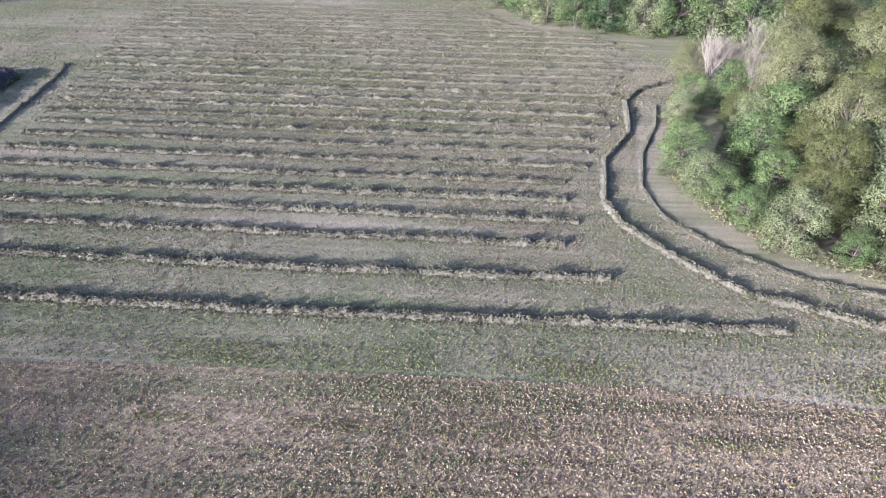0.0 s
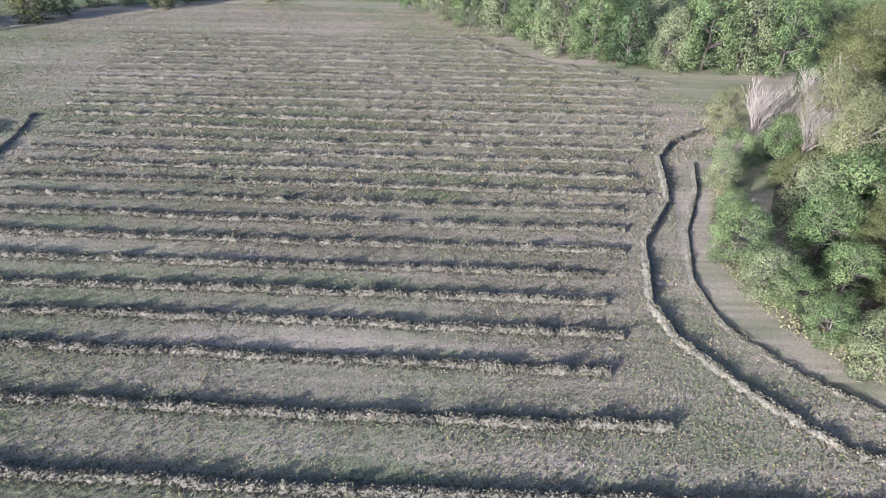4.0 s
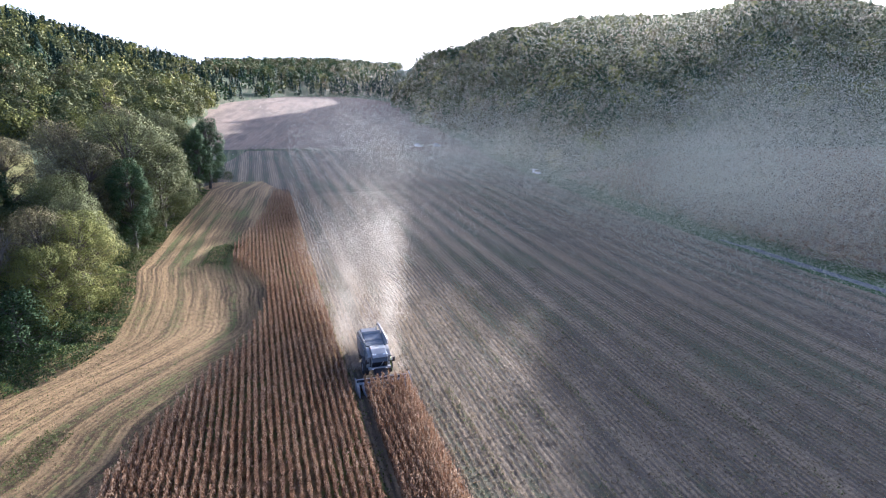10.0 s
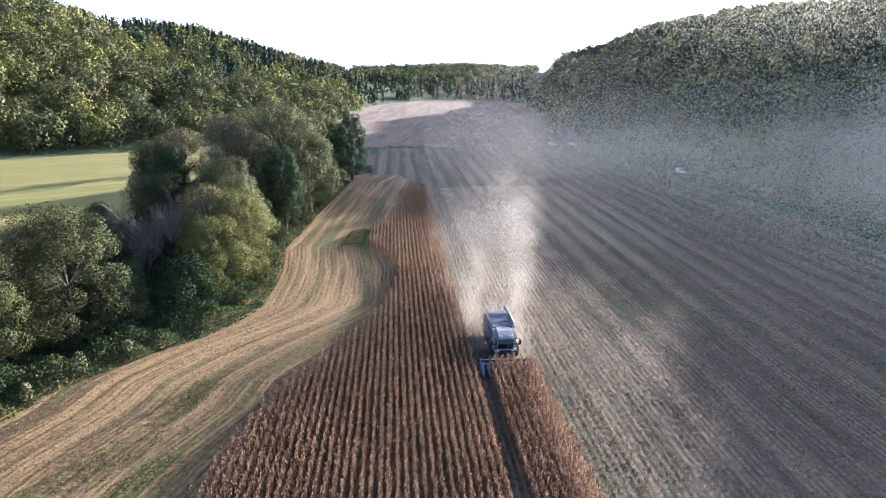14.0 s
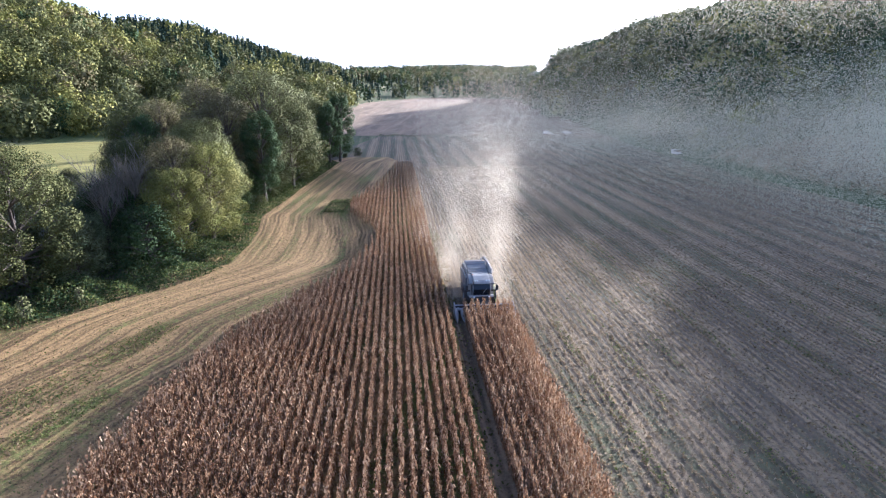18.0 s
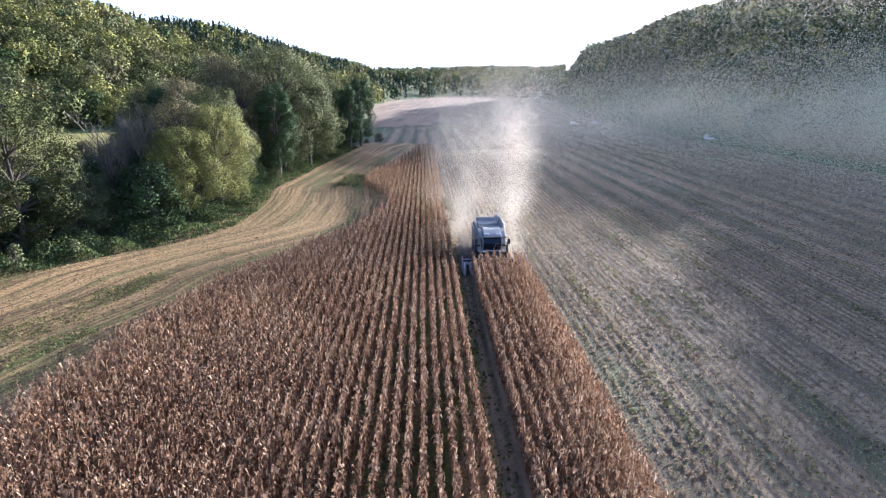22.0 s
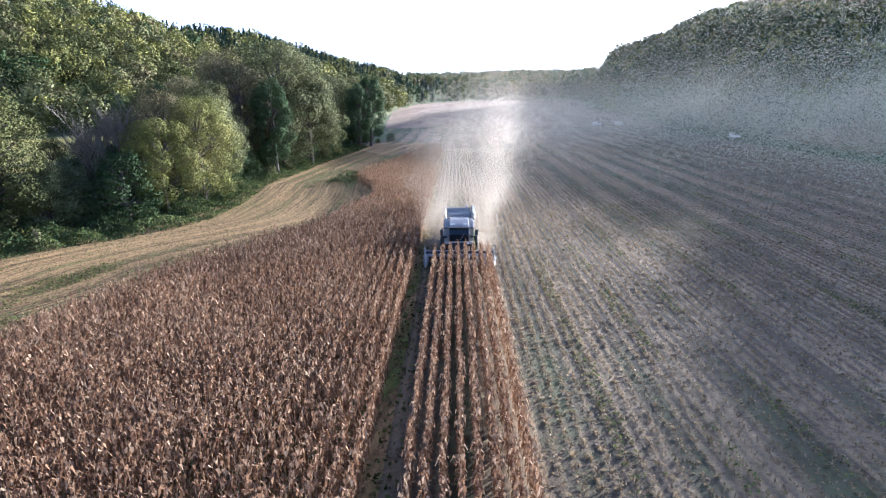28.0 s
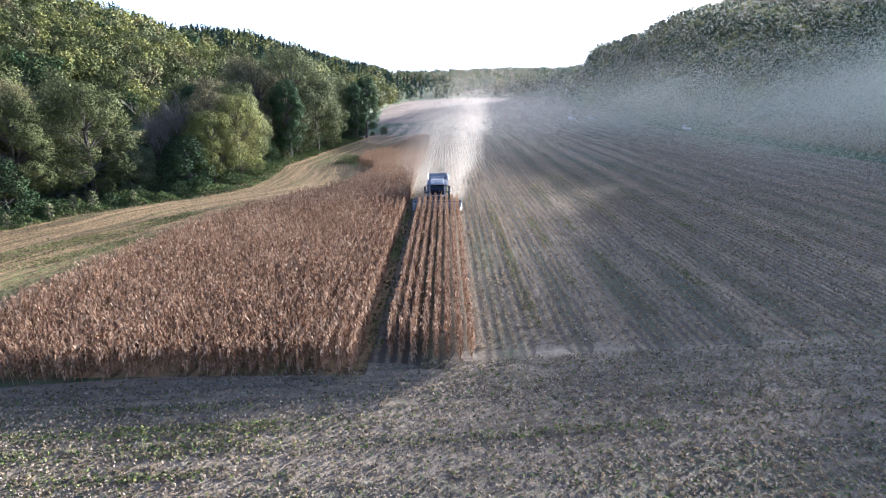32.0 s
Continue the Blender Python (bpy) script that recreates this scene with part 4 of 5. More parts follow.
gn = noise_node(gt, 3.0)
bump(gt, gb, gn.outputs[0], 0.02, 0.01)
M["glass"] = gm


def prism(section, x0, x1, bevel=0.03, axis="x"):
    """A solid with that outline (pairs) drawn out along an axis, with rounded edges."""
    bm = bmesh.new()
    put = {"x": lambda s, u, v: (s, u, v), "y": lambda s, u, v: (u, s, v), "z": lambda s, u, v: (u, v, s)}[axis]
    A = [bm.verts.new(put(x0, u, v)) for u, v in section]
    B = [bm.verts.new(put(x1, u, v)) for u, v in section]
    bm.faces.new(A)
    bm.faces.new(B[::-1])
    n = len(A)
    for i in range(n):
        bm.faces.new((A[i], B[i], B[(i + 1) % n], A[(i + 1) % n]))
    bmesh.ops.recalc_face_normals(bm, faces=bm.faces)
    if bevel:
        bmesh.ops.bevel(bm, geom=list(bm.edges), offset=bevel, segments=2, affect="EDGES", profile=0.6)
    return bm


def block(x0, x1, y0, y1, z0, z1, bevel=0.03):
    return prism([(x0, y0), (x1, y0), (x1, y1), (x0, y1)], z0, z1, bevel, "z")


def pipe(points, radius, sides=10):
    bm = bmesh.new()
    for p, q in zip(points, points[1:]):
        limb(bm, p, q, radius, radius, sides)
    bmesh.ops.holes_fill(bm, edges=bm.edges)
    return bm


def lathe(profile, sides=28):
    """A ring round the x axis from pairs of (x, radius)."""
    bm = bmesh.new()
    rings = [[bm.verts.new((x, r * math.cos(2 * math.pi * i / sides), r * math.sin(2 * math.pi * i / sides))) for i in range(sides)] for x, r in profile]
    for a, b in zip(rings, rings[1:]):
        for i in range(sides):
            bm.faces.new((a[i], a[(i + 1) % sides], b[(i + 1) % sides], b[i]))
    bmesh.ops.recalc_face_normals(bm, faces=bm.faces)
    return bm


def wheel(parent, x, y, radius, width, side):
    w = part("wheel", lathe([(-width / 2, radius * 0.55), (-width / 2, radius * 0.9), (-width * 0.4, radius), (width * 0.4, radius), (width / 2, radius * 0.9), (width / 2, radius * 0.55)]), M["tyre"], parent)
    w.matrix_local = pose(x, y, radius - 0.03)
    rim = part("rim", lathe([(-width * 0.42, radius * 0.56), (-width * 0.1, radius * 0.5), (side * width * 0.15, radius * 0.3), (side * width * 0.2, 0.12), (side * width * 0.28, 0.0)]), M["pale"], w, "pale grey steel rim")
    for k in range(22):
        a = 2 * math.pi * k / 22
        lug = block(-width * 0.48, 0.02, -0.035, 0.035, -0.03, 0.035, 0.0)
        lug.transform(pose(0, 0, 0, math.degrees(a) + 90) @ pose(0, 0, radius) @ pose(0, 0, 0, 0, 0, 28 if k % 2 else -28))
        if k % 2:
            bmesh.ops.translate(lug, verts=lug.verts, vec=(width * 0.46, 0, 0))
        part("lug", lug, M["tyre"], w)


def combine(x, y):
    """A silver-grey combine that faces -y, with a maize header; the origin lies under the front axle."""
    c = tagged(new("combine_harvester"), "dusty silver-grey combine harvester with a maize header", "combine harvester")
    c.matrix_world = pose(x, y, 0) @ Matrix.Diagonal((1.08, 1.08, 1.08, 1))
    part("body", prism([(-0.2, 0.95), (5.6, 0.85), (6.4, 1.4), (6.3, 2.7), (5.2, 3.05), (0.3, 3.05), (-0.2, 2.6)], -1.3, 1.3, 0.05), M["silver"], c, "silver-grey sheet metal body")
    for s in (-1, 1):
        part("side_panel", prism([(0.7, 1.0), (3.0, 0.95), (3.0, 2.75), (0.5, 2.85)], s * 1.31, s * 1.5, 0.05), M["bluegrey"], c, "dusty blue-grey side cover")
        part("side_panel", prism([(3.05, 0.95), (5.6, 1.0), (5.9, 2.4), (3.05, 2.75)], s * 1.31, s * 1.47, 0.05), M["silver"], c)
        part("fender", prism([(-0.9, 1.75), (0.9, 1.75), (1.0, 1.95), (-1.0, 1.95)], s * 1.15, s * 1.75, 0.04), M["black"], c)
    # grain tank: flared walls round an open hopper
    part("tank_floor", prism([(0.6, 3.05), (3.4, 3.05), (3.4, 3.55), (0.6, 3.2)], -1.1, 1.1, 0.02), M["bluegrey"], c, "sloping dark tank cover")
    for s in (-1, 1):
        part("tank_flap", prism([(s * 1.12, 3.0), (s * 1.19, 3.0), (s * 1.42, 3.85), (s * 1.35, 3.85)], 0.55, 3.6, 0.015, "y"), M["pale"], c, "raised pale tank side")
        part("flap_arm", pipe([(s * 1.18, 0.6, 3.0), (s * 1.38, 0.5, 3.9)], 0.035, 6), M["silver"], c)
    part("tank_flap", prism([(3.45, 3.0), (3.52, 3.0), (3.75, 3.8), (3.68, 3.8)], -1.2, 1.2, 0.015), M["pale"], c, "raised pale tank back")
    part("tank_flap", prism([(0.55, 3.0), (0.62, 3.0), (0.55, 3.45), (0.48, 3.45)], -1.15, 1.15, 0.015), M["bluegrey"], c, "low front wall of the tank")
    for k in range(3):
        part("cross_bar", pipe([(-1.2, 1.1 + k * 0.9, 3.42), (1.2, 1.1 + k * 0.9, 3.42)], 0.03, 6), M["silver"], c)
    part("engine_hood", prism([(3.8, 3.05), (6.1, 2.75), (6.0, 3.0), (5.4, 3.4), (3.9, 3.45)], -1.05, 1.05, 0.06), M["silver"], c)
    part("exhaust", pipe([(0.8, 4.3, 3.3), (0.8, 4.3, 4.0)], 0.09), M["steel"], c)
    part("straw_hood", prism([(6.0, 0.9), (7.3, 0.7), (7.4, 1.3), (6.9, 2.2), (6.1, 2.5)], -0.95, 0.95, 0.06), M["silver"], c)
    part("unloading_auger", pipe([(1.42, 0.9, 3.2), (1.52, 1.3, 3.5), (1.52, 6.6, 3.3)], 0.16, 12), M["pale"], c, "folded pale unloading auger tube")
    part("auger_spout", pipe([(1.52, 6.6, 3.3), (1.52, 7.0, 3.05)], 0.18, 12), M["black"], c)
    # cab
    cab = part("cab", prism([(-1.55, 1.55), (-0.25, 1.55), (-0.25, 3.15), (-1.35, 3.15), (-1.72, 2.3)], -0.98, 0.98, 0.06), M["black"], c, "black cab frame")
    ws = prism([(-1.60, 1.62), (-1.77, 2.3), (-1.42, 3.08), (-1.38, 3.08), (-1.70, 2.3), (-1.54, 1.62)], -0.9, 0.9, 0.0)
    part("windscreen", ws, M["glass"], cab, "large dark windscreen")
    for s in (-1, 1):
        part("side_window", prism([(-1.45, 1.7), (-0.4, 1.7), (-0.4, 3.0), (-1.32, 3.0), (-1.62, 2.3)], s * 0.985, s * 1.0, 0.0), M["glass"], cab)
        part("pillar", pipe([(s * 0.96, -1.56, 1.58), (s * 0.96, -1.74, 2.3), (s * 0.96, -1.36, 3.12)], 0.05, 6), M["silver"], cab)
        part("corner_panel", prism([(-0.9, 1.2), (-0.2, 1.2), (-0.2, 2.95), (-0.75, 2.75)], s * 1.03, s * 1.45, 0.06), M["pale"], c, "pale corner panel beside the cab")
        arm = part("mirror_arm", pipe([(s * 0.95, -1.45, 2.95), (s * 1.55, -1.75, 2.9), (s * 1.65, -1.75, 2.6)], 0.03, 6), M["black"], cab)
        part("mirror", block(s * 1.65 - 0.14, s * 1.65 + 0.14, -1.82, -1.70, 2.2, 2.78, 0.03), M["black"], cab, "black wing mirror")
        for k in range(2):
            part("work_lamp", block(s * (0.75 - 0.25 * k) - 0.08, s * (0.75 - 0.25 * k) + 0.08, -1.66, -1.58, 3.2, 3.32, 0.015), M["lamp"], cab)
    part("roof", prism([(-1.95, 2.98), (0.15, 3.1), (0.3, 3.52), (-0.6, 3.5), (-1.5, 3.28), (-2.0, 3.06)], -0.92, 0.92, 0.09), M["pale"], cab, "pale sloping cab roof with a visor")
    part("roof_rib", prism([(-1.9, 3.1), (0.2, 3.52), (0.2, 3.58), (-1.9, 3.16)], -0.22, 0.22, 0.03), M["silver"], cab, "raised middle of the cab roof")
    for s in (-1, 1):
        part("roof_shoulder", prism([(-1.55, 2.75), (0.2, 2.95), (0.3, 3.4), (-0.6, 3.3), (-1.6, 2.95)], s * 0.94, s * 1.38, 0.07), M["silver"], cab, "grey shoulder beside the cab roof")
    part("beacon", lathe([(0.0, 0.0), (0.0, 0.08), (0.16, 0.07), (0.2, 0.0)], 12), plain("orange_beacon", (0.6, 0.18, 0.02), 0.3), cab).matrix_local = pose(-0.85, -0.3, 3.38, 0, -90, 0)
    part("bumper", prism([(-1.75, 1.35), (-1.2, 1.3), (-1.2, 1.5), (-1.7, 1.58)], -1.35, 1.35, 0.05), M["pale"], c, "pale curved platform edge under the cab")
    part("wiper", pipe([(0.1, -1.66, 1.7), (0.45, -1.78, 2.35)], 0.015, 4), M["pale"], cab)
    for s in (-1, 1):
        part("headlamp", block(s * 0.8 - 0.12, s * 0.8 + 0.12, -1.80, -1.72, 1.38, 1.5, 0.02), M["lamp"], c)
    # ladder and rail
    lad = part("ladder", pipe([(1.45, -0.9, 1.5), (1.75, -0.95, 0.45)], 0.03, 6), M["yellow"], c, "yellow-green ladder")
    part("stile", pipe([(1.45, -0.4, 1.5), (1.75, -0.45, 0.45)], 0.03, 6), M["yellow"], lad)
    for k in range(4):
        part("rung", pipe([(1.52 + 0.07 * k, -0.92, 1.25 - 0.25 * k), (1.52 + 0.07 * k, -0.42, 1.25 - 0.25 * k)], 0.025, 6), M["yellow"], lad)
    part("handrail", pipe([(1.4, -1.5, 1.6), (1.4, -1.5, 2.4), (1.4, -0.6, 2.45), (1.4, -0.6, 1.6)], 0.025, 6), M["yellow"], c)
    part("front_axle", block(-1.2, 1.2, -0.2, 0.2, 0.7, 1.1, 0.04), M["black"], c)
    part("rear_axle", block(-1.1, 1.1, 4.1, 4.3, 0.5, 0.8, 0.03), M["black"], c)
    for s in (-1, 1):
        wheel(c, s * 1.45, 0, 0.95, 0.7, s)
        wheel(c, s * 1.3, 4.2, 0.62, 0.45, s)
    # feeder house and maize header
    part("feeder_house", prism([(-0.6, 1.0), (-0.6, 1.75), (-3.0, 1.15), (-3.0, 0.45)], -0.75, 0.75, 0.04), M["black"], c)
    h = part("header_frame", prism([(-3.0, 0.3), (-3.0, 1.0), (-3.15, 1.05), (-3.6, 0.45), (-3.6, 0.3)], -3.1, 3.1, 0.04), M["black"], c, "dark header trough")
    part("header_tube", pipe([(-3.1, -3.05, 1.07), (3.1, -3.05, 1.07)], 0.07, 8), M["steel"], h)
    aug = lathe([(-2.95, 0.12), (2.95, 0.12)], 12)
    for k in range(60):
        a, xx = k * 0.9, -2.9 + k * 5.8 / 59
        limb(aug, (xx, 0.1 * math.cos(a), 0.1 * math.sin(a)), (xx + 0.02, 0.26 * math.cos(a), 0.26 * math.sin(a)), 0.05, 0.05, 4)
    part("auger", aug, M["steel"], h).matrix_local = pose(0, -3.45, 0.75)
    for k in range(9):
        x0 = -3.04 + k * 0.76
        end = k in (0, 8)
        sn = bmesh.new()
        rings = []
        for yy, w, z0, z1 in ((-3.5, 0.26, 0.45, 0.95), (-4.2, 0.25, 0.32, 0.82), (-4.9, 0.17, 0.2, 0.55), (-5.5, 0.03, 0.12, 0.2)):
            rings.append([sn.verts.new((x0 + w * u, yy, z0 + (z1 - z0) * v)) for u, v in ((-1, 0), (-0.95, 0.55), (-0.5, 0.92), (0, 1), (0.5, 0.92), (0.95, 0.55), (1, 0))])
        for a, b in zip(rings, rings[1:]):
            for i in range(6):
                sn.faces.new((a[i], a[i + 1], b[i + 1], b[i]))
            sn.faces.new((a[6], a[0], b[0], b[6]))
        sn.faces.new(rings[0])
        sn.faces.new(rings[-1])
        bmesh.ops.recalc_face_normals(sn, faces=sn.faces)
        part("snout", sn, M["pale"] if end or k % 2 else M["bluegrey"], h, "pale pointed row divider" if end or k % 2 else "blue-grey pointed row divider")
    for s in (-1, 1):
        part("end_panel", prism([(-3.0, 0.3), (-3.0, 1.4), (-3.5, 1.35), (-4.6, 0.75), (-4.8, 0.3)], s * 3.12, s * 3.22, 0.02), M["pale"], h, "pale end plate of the header")
    return c


combine(*COMBINE)


# ---- van on the lane ----
def van(x, y, turn, name="van", label="small white delivery van on the narrow lane", paint=(0.80, 0.81, 0.82), size=1.0):
    c = tagged(new(name), label, name)
    c.matrix_world = pose(x, y, float(land(x, y)) + 0.08, 0, 0, turn) @ Matrix.Diagonal((size, size, size, 1))
    white = plain("glossy_" + name + "_paint", paint, 0.3, 0, 0.03)
    b = part("body", prism([(-2.3, 0.35), (2.25, 0.35), (2.3, 1.2), (2.2, 1.95), (-0.6, 2.0), (-1.35, 1.25), (-2.2, 1.0)], -0.9, 0.9, 0.07), white, c)
    part("windscreen", prism([(-0.68, 1.95), (-1.36, 1.28), (-1.40, 1.3), (-0.72, 1.98)], -0.78, 0.78, 0), M["glass"], c)
    for s in (-1, 1):
        part("side_window", prism([(-1.1, 1.3), (-0.1, 1.3), (-0.1, 1.85), (-0.6, 1.85)], s * 0.905, s * 0.915, 0), M["glass"], c)
        part("headlight", block(s * 0.7 - 0.14, s * 0.7 + 0.14, -2.30, -2.22, 0.75, 0.95, 0.02), M["lamp"], c)
        for yy in (-1.4, 1.4):
            w = part("wheel", lathe([(-0.1, 0.2), (-0.1, 0.3), (0.1, 0.3), (0.1, 0.2)], 20), M["tyre"], c)
            w.matrix_local = pose(s * 0.82, yy, 0.3)
            part("rim", lathe([(-0.06, 0.21), (s * 0.08, 0.12), (s * 0.09, 0.0)], 16), M["steel"], w)
    part("bumper", block(-0.9, 0.9, -2.38, -2.25, 0.35, 0.65, 0.04), M["black"], c)
    part("mirror", block(-1.08, -0.92, -1.2, -1.1, 1.25, 1.45, 0.02), M["black"], c)
    part("mirror", block(0.92, 1.08, -1.2, -1.1, 1.25, 1.45, 0.02), M["black"], c)


van(float(road_x(205)) - 0.3, 205, 2)
van(95.5, 295.5, 80, "car", "pale car parked at the far end of the stubble", (0.55, 0.55, 0.5), 0.9)
van(84.5, 295.0, 95, "car", "white car parked beside the weedy ditch", (0.75, 0.75, 0.74), 0.9)


# ---- litter, weeds and stubs on the fields ----
def inside(P, poly):
    x, y, r = P[:, 0], P[:, 1], np.zeros(len(P), bool)
    for (x0, y0), (x1, y1) in zip(poly, poly[1:] + poly[:1]):
        c = (y0 > y) != (y1 > y)
        r ^= c & (x < (x1 - x0) * (y - y0) / ((y1 - y0) or 1e-9) + x0)
    return r


def patchy(P, scale, seed):
    r = np.random.default_rng(seed)
    v = np.zeros(len(P))
    for k in range(6):
        a = r.uniform(0, 6.283)
        v += np.sin((P[:, 0] * math.cos(a) + P[:, 1] * math.sin(a)) * scale * r.uniform(0.6, 1.8) + r.uniform(0, 6.28))
    return v / 3.5


def scatter(name, poly, density, size, mats, share, label, category, seed, lift=0.02, upright=0.5, patch=0.15, clump=1, gaps=0.35, fade=None, row=0.0):
    """Loose bits strewn over a field: too many to count."""
    r = np.random.default_rng(seed)
    a = np.array(poly, float)
    lo, hi = a.min(0), a.max(0)
    n = int(density * np.prod(hi - lo))
    P = lo + r.random((n, 2)) * (hi - lo)
    P = P[inside(P, list(map(tuple, poly)))]
    P = P[r.random(len(P)) < 1.1 - gaps + gaps * patchy(P, patch, seed + 1)]
    if fade is not None:
        P = P[r.random(len(P)) < np.clip((fade[3] - np.hypot(P[:, 0] - fade[0], P[:, 1] - fade[1])) / (fade[3] - fade[2]), 0, 1)]
    if row:
        # four in five lie along the drilled rows
        kept = r.random(len(P)) < 0.8
        P[kept, 0] = np.round((P[kept, 0] - 17.0) / row) * row + 17.0 + r.normal(0, 0.13, int(kept.sum()))
    P = np.repeat(P, clump, 0) + r.normal(0, 0.07, (len(P) * clump, 2)) * (clump > 1)
    Q = np.column_stack([P, lift + size * upright * r.random(len(P))])
    V, F = leaf_quads(Q, size, seed + 2, 0.2)
    V[:, 2] = np.maximum(V[:, 2], 0.022)
    pick = r.choice(len(mats), len(F), p=share)
    ob = new(name, quick_mesh(name, V, F, mats, pick))
    return tagged(ob, label, category, kind="stuff")


HEAD = [(-45, -14), (-20, -13.8), (20, -10.6), (60, -6), (112, 0), (110, 15), (78, 17), (40, 15.5), (9.6, 12.5), (-20, 9), (-45, 11)]
scatter("headland_litter", HEAD, 66, 0.095, [M["chaff"], M["straw"], M["weed"]], [0.5, 0.36, 0.14], "pale chopped maize straw and weeds strewn on the headland", "straw litter", 21, upright=1.3, fade=(0, 0, 42, 95))
scatter("headland_litter", [(20, -10), (60, -6), (112, 0), (110, 15), (78, 17), (20, 14)], 6, 0.14, [M["straw"], M["chaff"], M["weed"]], [0.58, 0.3, 0.12], "pale chopped straw on the far headland", "straw litter", 27)
scatter("stubble_litter", [(17, 14.5), (40, 15.5), (90, 17), (90, 125), (17, 125)], 26, 0.085, [M["straw"], M["chaff"], M["weed"]], [0.84, 0.13, 0.03], "chopped maize straw lying on the stubble", "straw litter", 22, upright=1.3, gaps=0.25, fade=(22, 28, 30, 105), row=0.76)
scatter("stubble_litter", [(17, 15), (60, 17), (112, 16), (108, 110), (106, 180), (10, 180), (10, 90), (17, 90)], 4.0, 0.17, [M["straw"], M["chaff"], M["weed"]], [0.70, 0.28, 0.02], "chopped maize straw lying on the far stubble", "straw litter", 23, row=0.76)
scatter("strip_litter", [(-42, 14), (9, 13.5), (9, 40), (-18, 44), (-10, 64), (-1, 80), (-2, 108), (-4, 160), (-18, 180), (-22, 140), (-24, 100), (-23, 82), (-32, 71), (-40, 60), (-45, 48)], 20, 0.085, [M["straw"], M["weed"]], [0.82, 0.18], "golden straw and weeds on the riverside strip", "straw litter", 24, upright=1.2)
MOWN = [(-45, -29), (-45, -14.5), (-20, -14.2), (20, -11), (60, -6.5), (118, 0), (128, -12), (138, -80), (100, -140), (0, -130), (-24, -108), (-28, -88), (-24, -66), (-22, -52), (-24, -42), (-34, -32)]
scatter("grass_stubble", MOWN, 32, 0.095, [M["hay"], M["straw"], M["weed"]], [0.38, 0.26, 0.36], "short mown grass with loose dry hay and weeds", "grass", 25, upright=1.2, fade=(0, -20, 45, 110))
scatter("grass_stubble", [(-25, -60), (70, -60), (135, -50), (150, -125), (78, -172), (18, -165), (-6, -124), (-30, -112), (-40, -100)], 6, 0.19, [M["hay"], M["straw"], M["weed"]], [0.42, 0.28, 0.30], "short mown grass of the far meadow", "grass", 26)


bands = [([(x0, y0 + 0.085 * x0), (x1, y0 + 0.085 * x1), (x1, y0 + w + 0.085 * x1), (x0, y0 + w + 0.085 * x0)], d)
         for x0, x1, y0, w, d in [(-40, 6, 5.4, 0.9, 60), (-42, 9, 3.6, 1.2, 75), (-42, 4, 1.9, 0.7, 60), (-2, 17, 5.0, 1.3, 70), (6, 26, 3.4, 0.8, 50), (-40, 4, 7.6, 0.7, 35), (-28, 22, -7.6, 1.2, 40)]]
bands += [([(-40, -14.4), (0, -12.6), (40, -8.6), (60, -6.4), (60, -9.4), (40, -11.6), (0, -15.4), (-40, -17.5)], 34),
          ([(-40, 30), (-30, 36), (-24, 46), (-20, 60), (-23, 61), (-29, 47), (-36, 37)], 34), ([(-34, 27), (-25, 36), (-20, 46), (-22, 47), (-28, 37), (-37, 28)], 30)]
bands += [([(x, y0), (x + 1.1, y0), (x + 1.1, y1), (x, y1)], 26) for x, y0, y1 in [(20.6, 18, 70), (25.2, 24, 66), (29.8, 20, 80), (36, 26, 90), (43.5, 30, 84), (52, 28, 100)]]
for k, (poly, dens) in enumerate(bands):
    scatter("weed_band", poly, dens * 1.4, 0.09, [M["weed"], LEAF[2], M["straw"]], [0.62, 0.18, 0.20], "band of fresh green weeds across the stubble", "weeds", 70 + 3 * k, patch=0.4, upright=1.6, gaps=0.6)


def stub_rows():
    """Cut maize stubs standing in their rows."""
    P = []
    for x in np.arange(17.0, 44, 0.76):
        y = 16.0
        while y < 135:
            if rng.random() > 0.25:
                P.append((x + rng.normal(0, 0.05), y))
            y += rng.uniform(0.2, 0.45)
    for x in np.arange(10.2, 17, 0.76):
        y = 72.0
        while y < 150:
            P.append((x + rng.normal(0, 0.05), y))
            y += rng.uniform(0.25, 0.5)
    P = np.array(P)
    n = len(P)
    h = rng.uniform(0.12, 0.28, n)
    d = rng.normal(0, 0.04, (n, 2))
    V = []
    for k in range(3):
        a, b = 2.094 * k, 2.094 * (k + 1)
        V.append(np.stack([np.column_stack([P[:, 0] + 0.015 * math.cos(a), P[:, 1] + 0.015 * math.sin(a), np.full(n, 0.0)]), np.column_stack([P[:, 0] + 0.015 * math.cos(b), P[:, 1] + 0.015 * math.sin(b), np.full(n, 0.0)]),
                           np.column_stack([P + d + 0.015 * np.array([math.cos(b), math.sin(b)]), h]), np.column_stack([P + d + 0.015 * np.array([math.cos(a), math.sin(a)]), h])], 1))
    V = np.concatenate(V).reshape(-1, 3)
    return tagged(new("maize_stubs", quick_mesh("maize_stubs", V, np.arange(len(V)).reshape(-1, 4), [M["straw"]])), "rows of short cut maize stubs", "stubble", kind="stuff")


stub_rows()


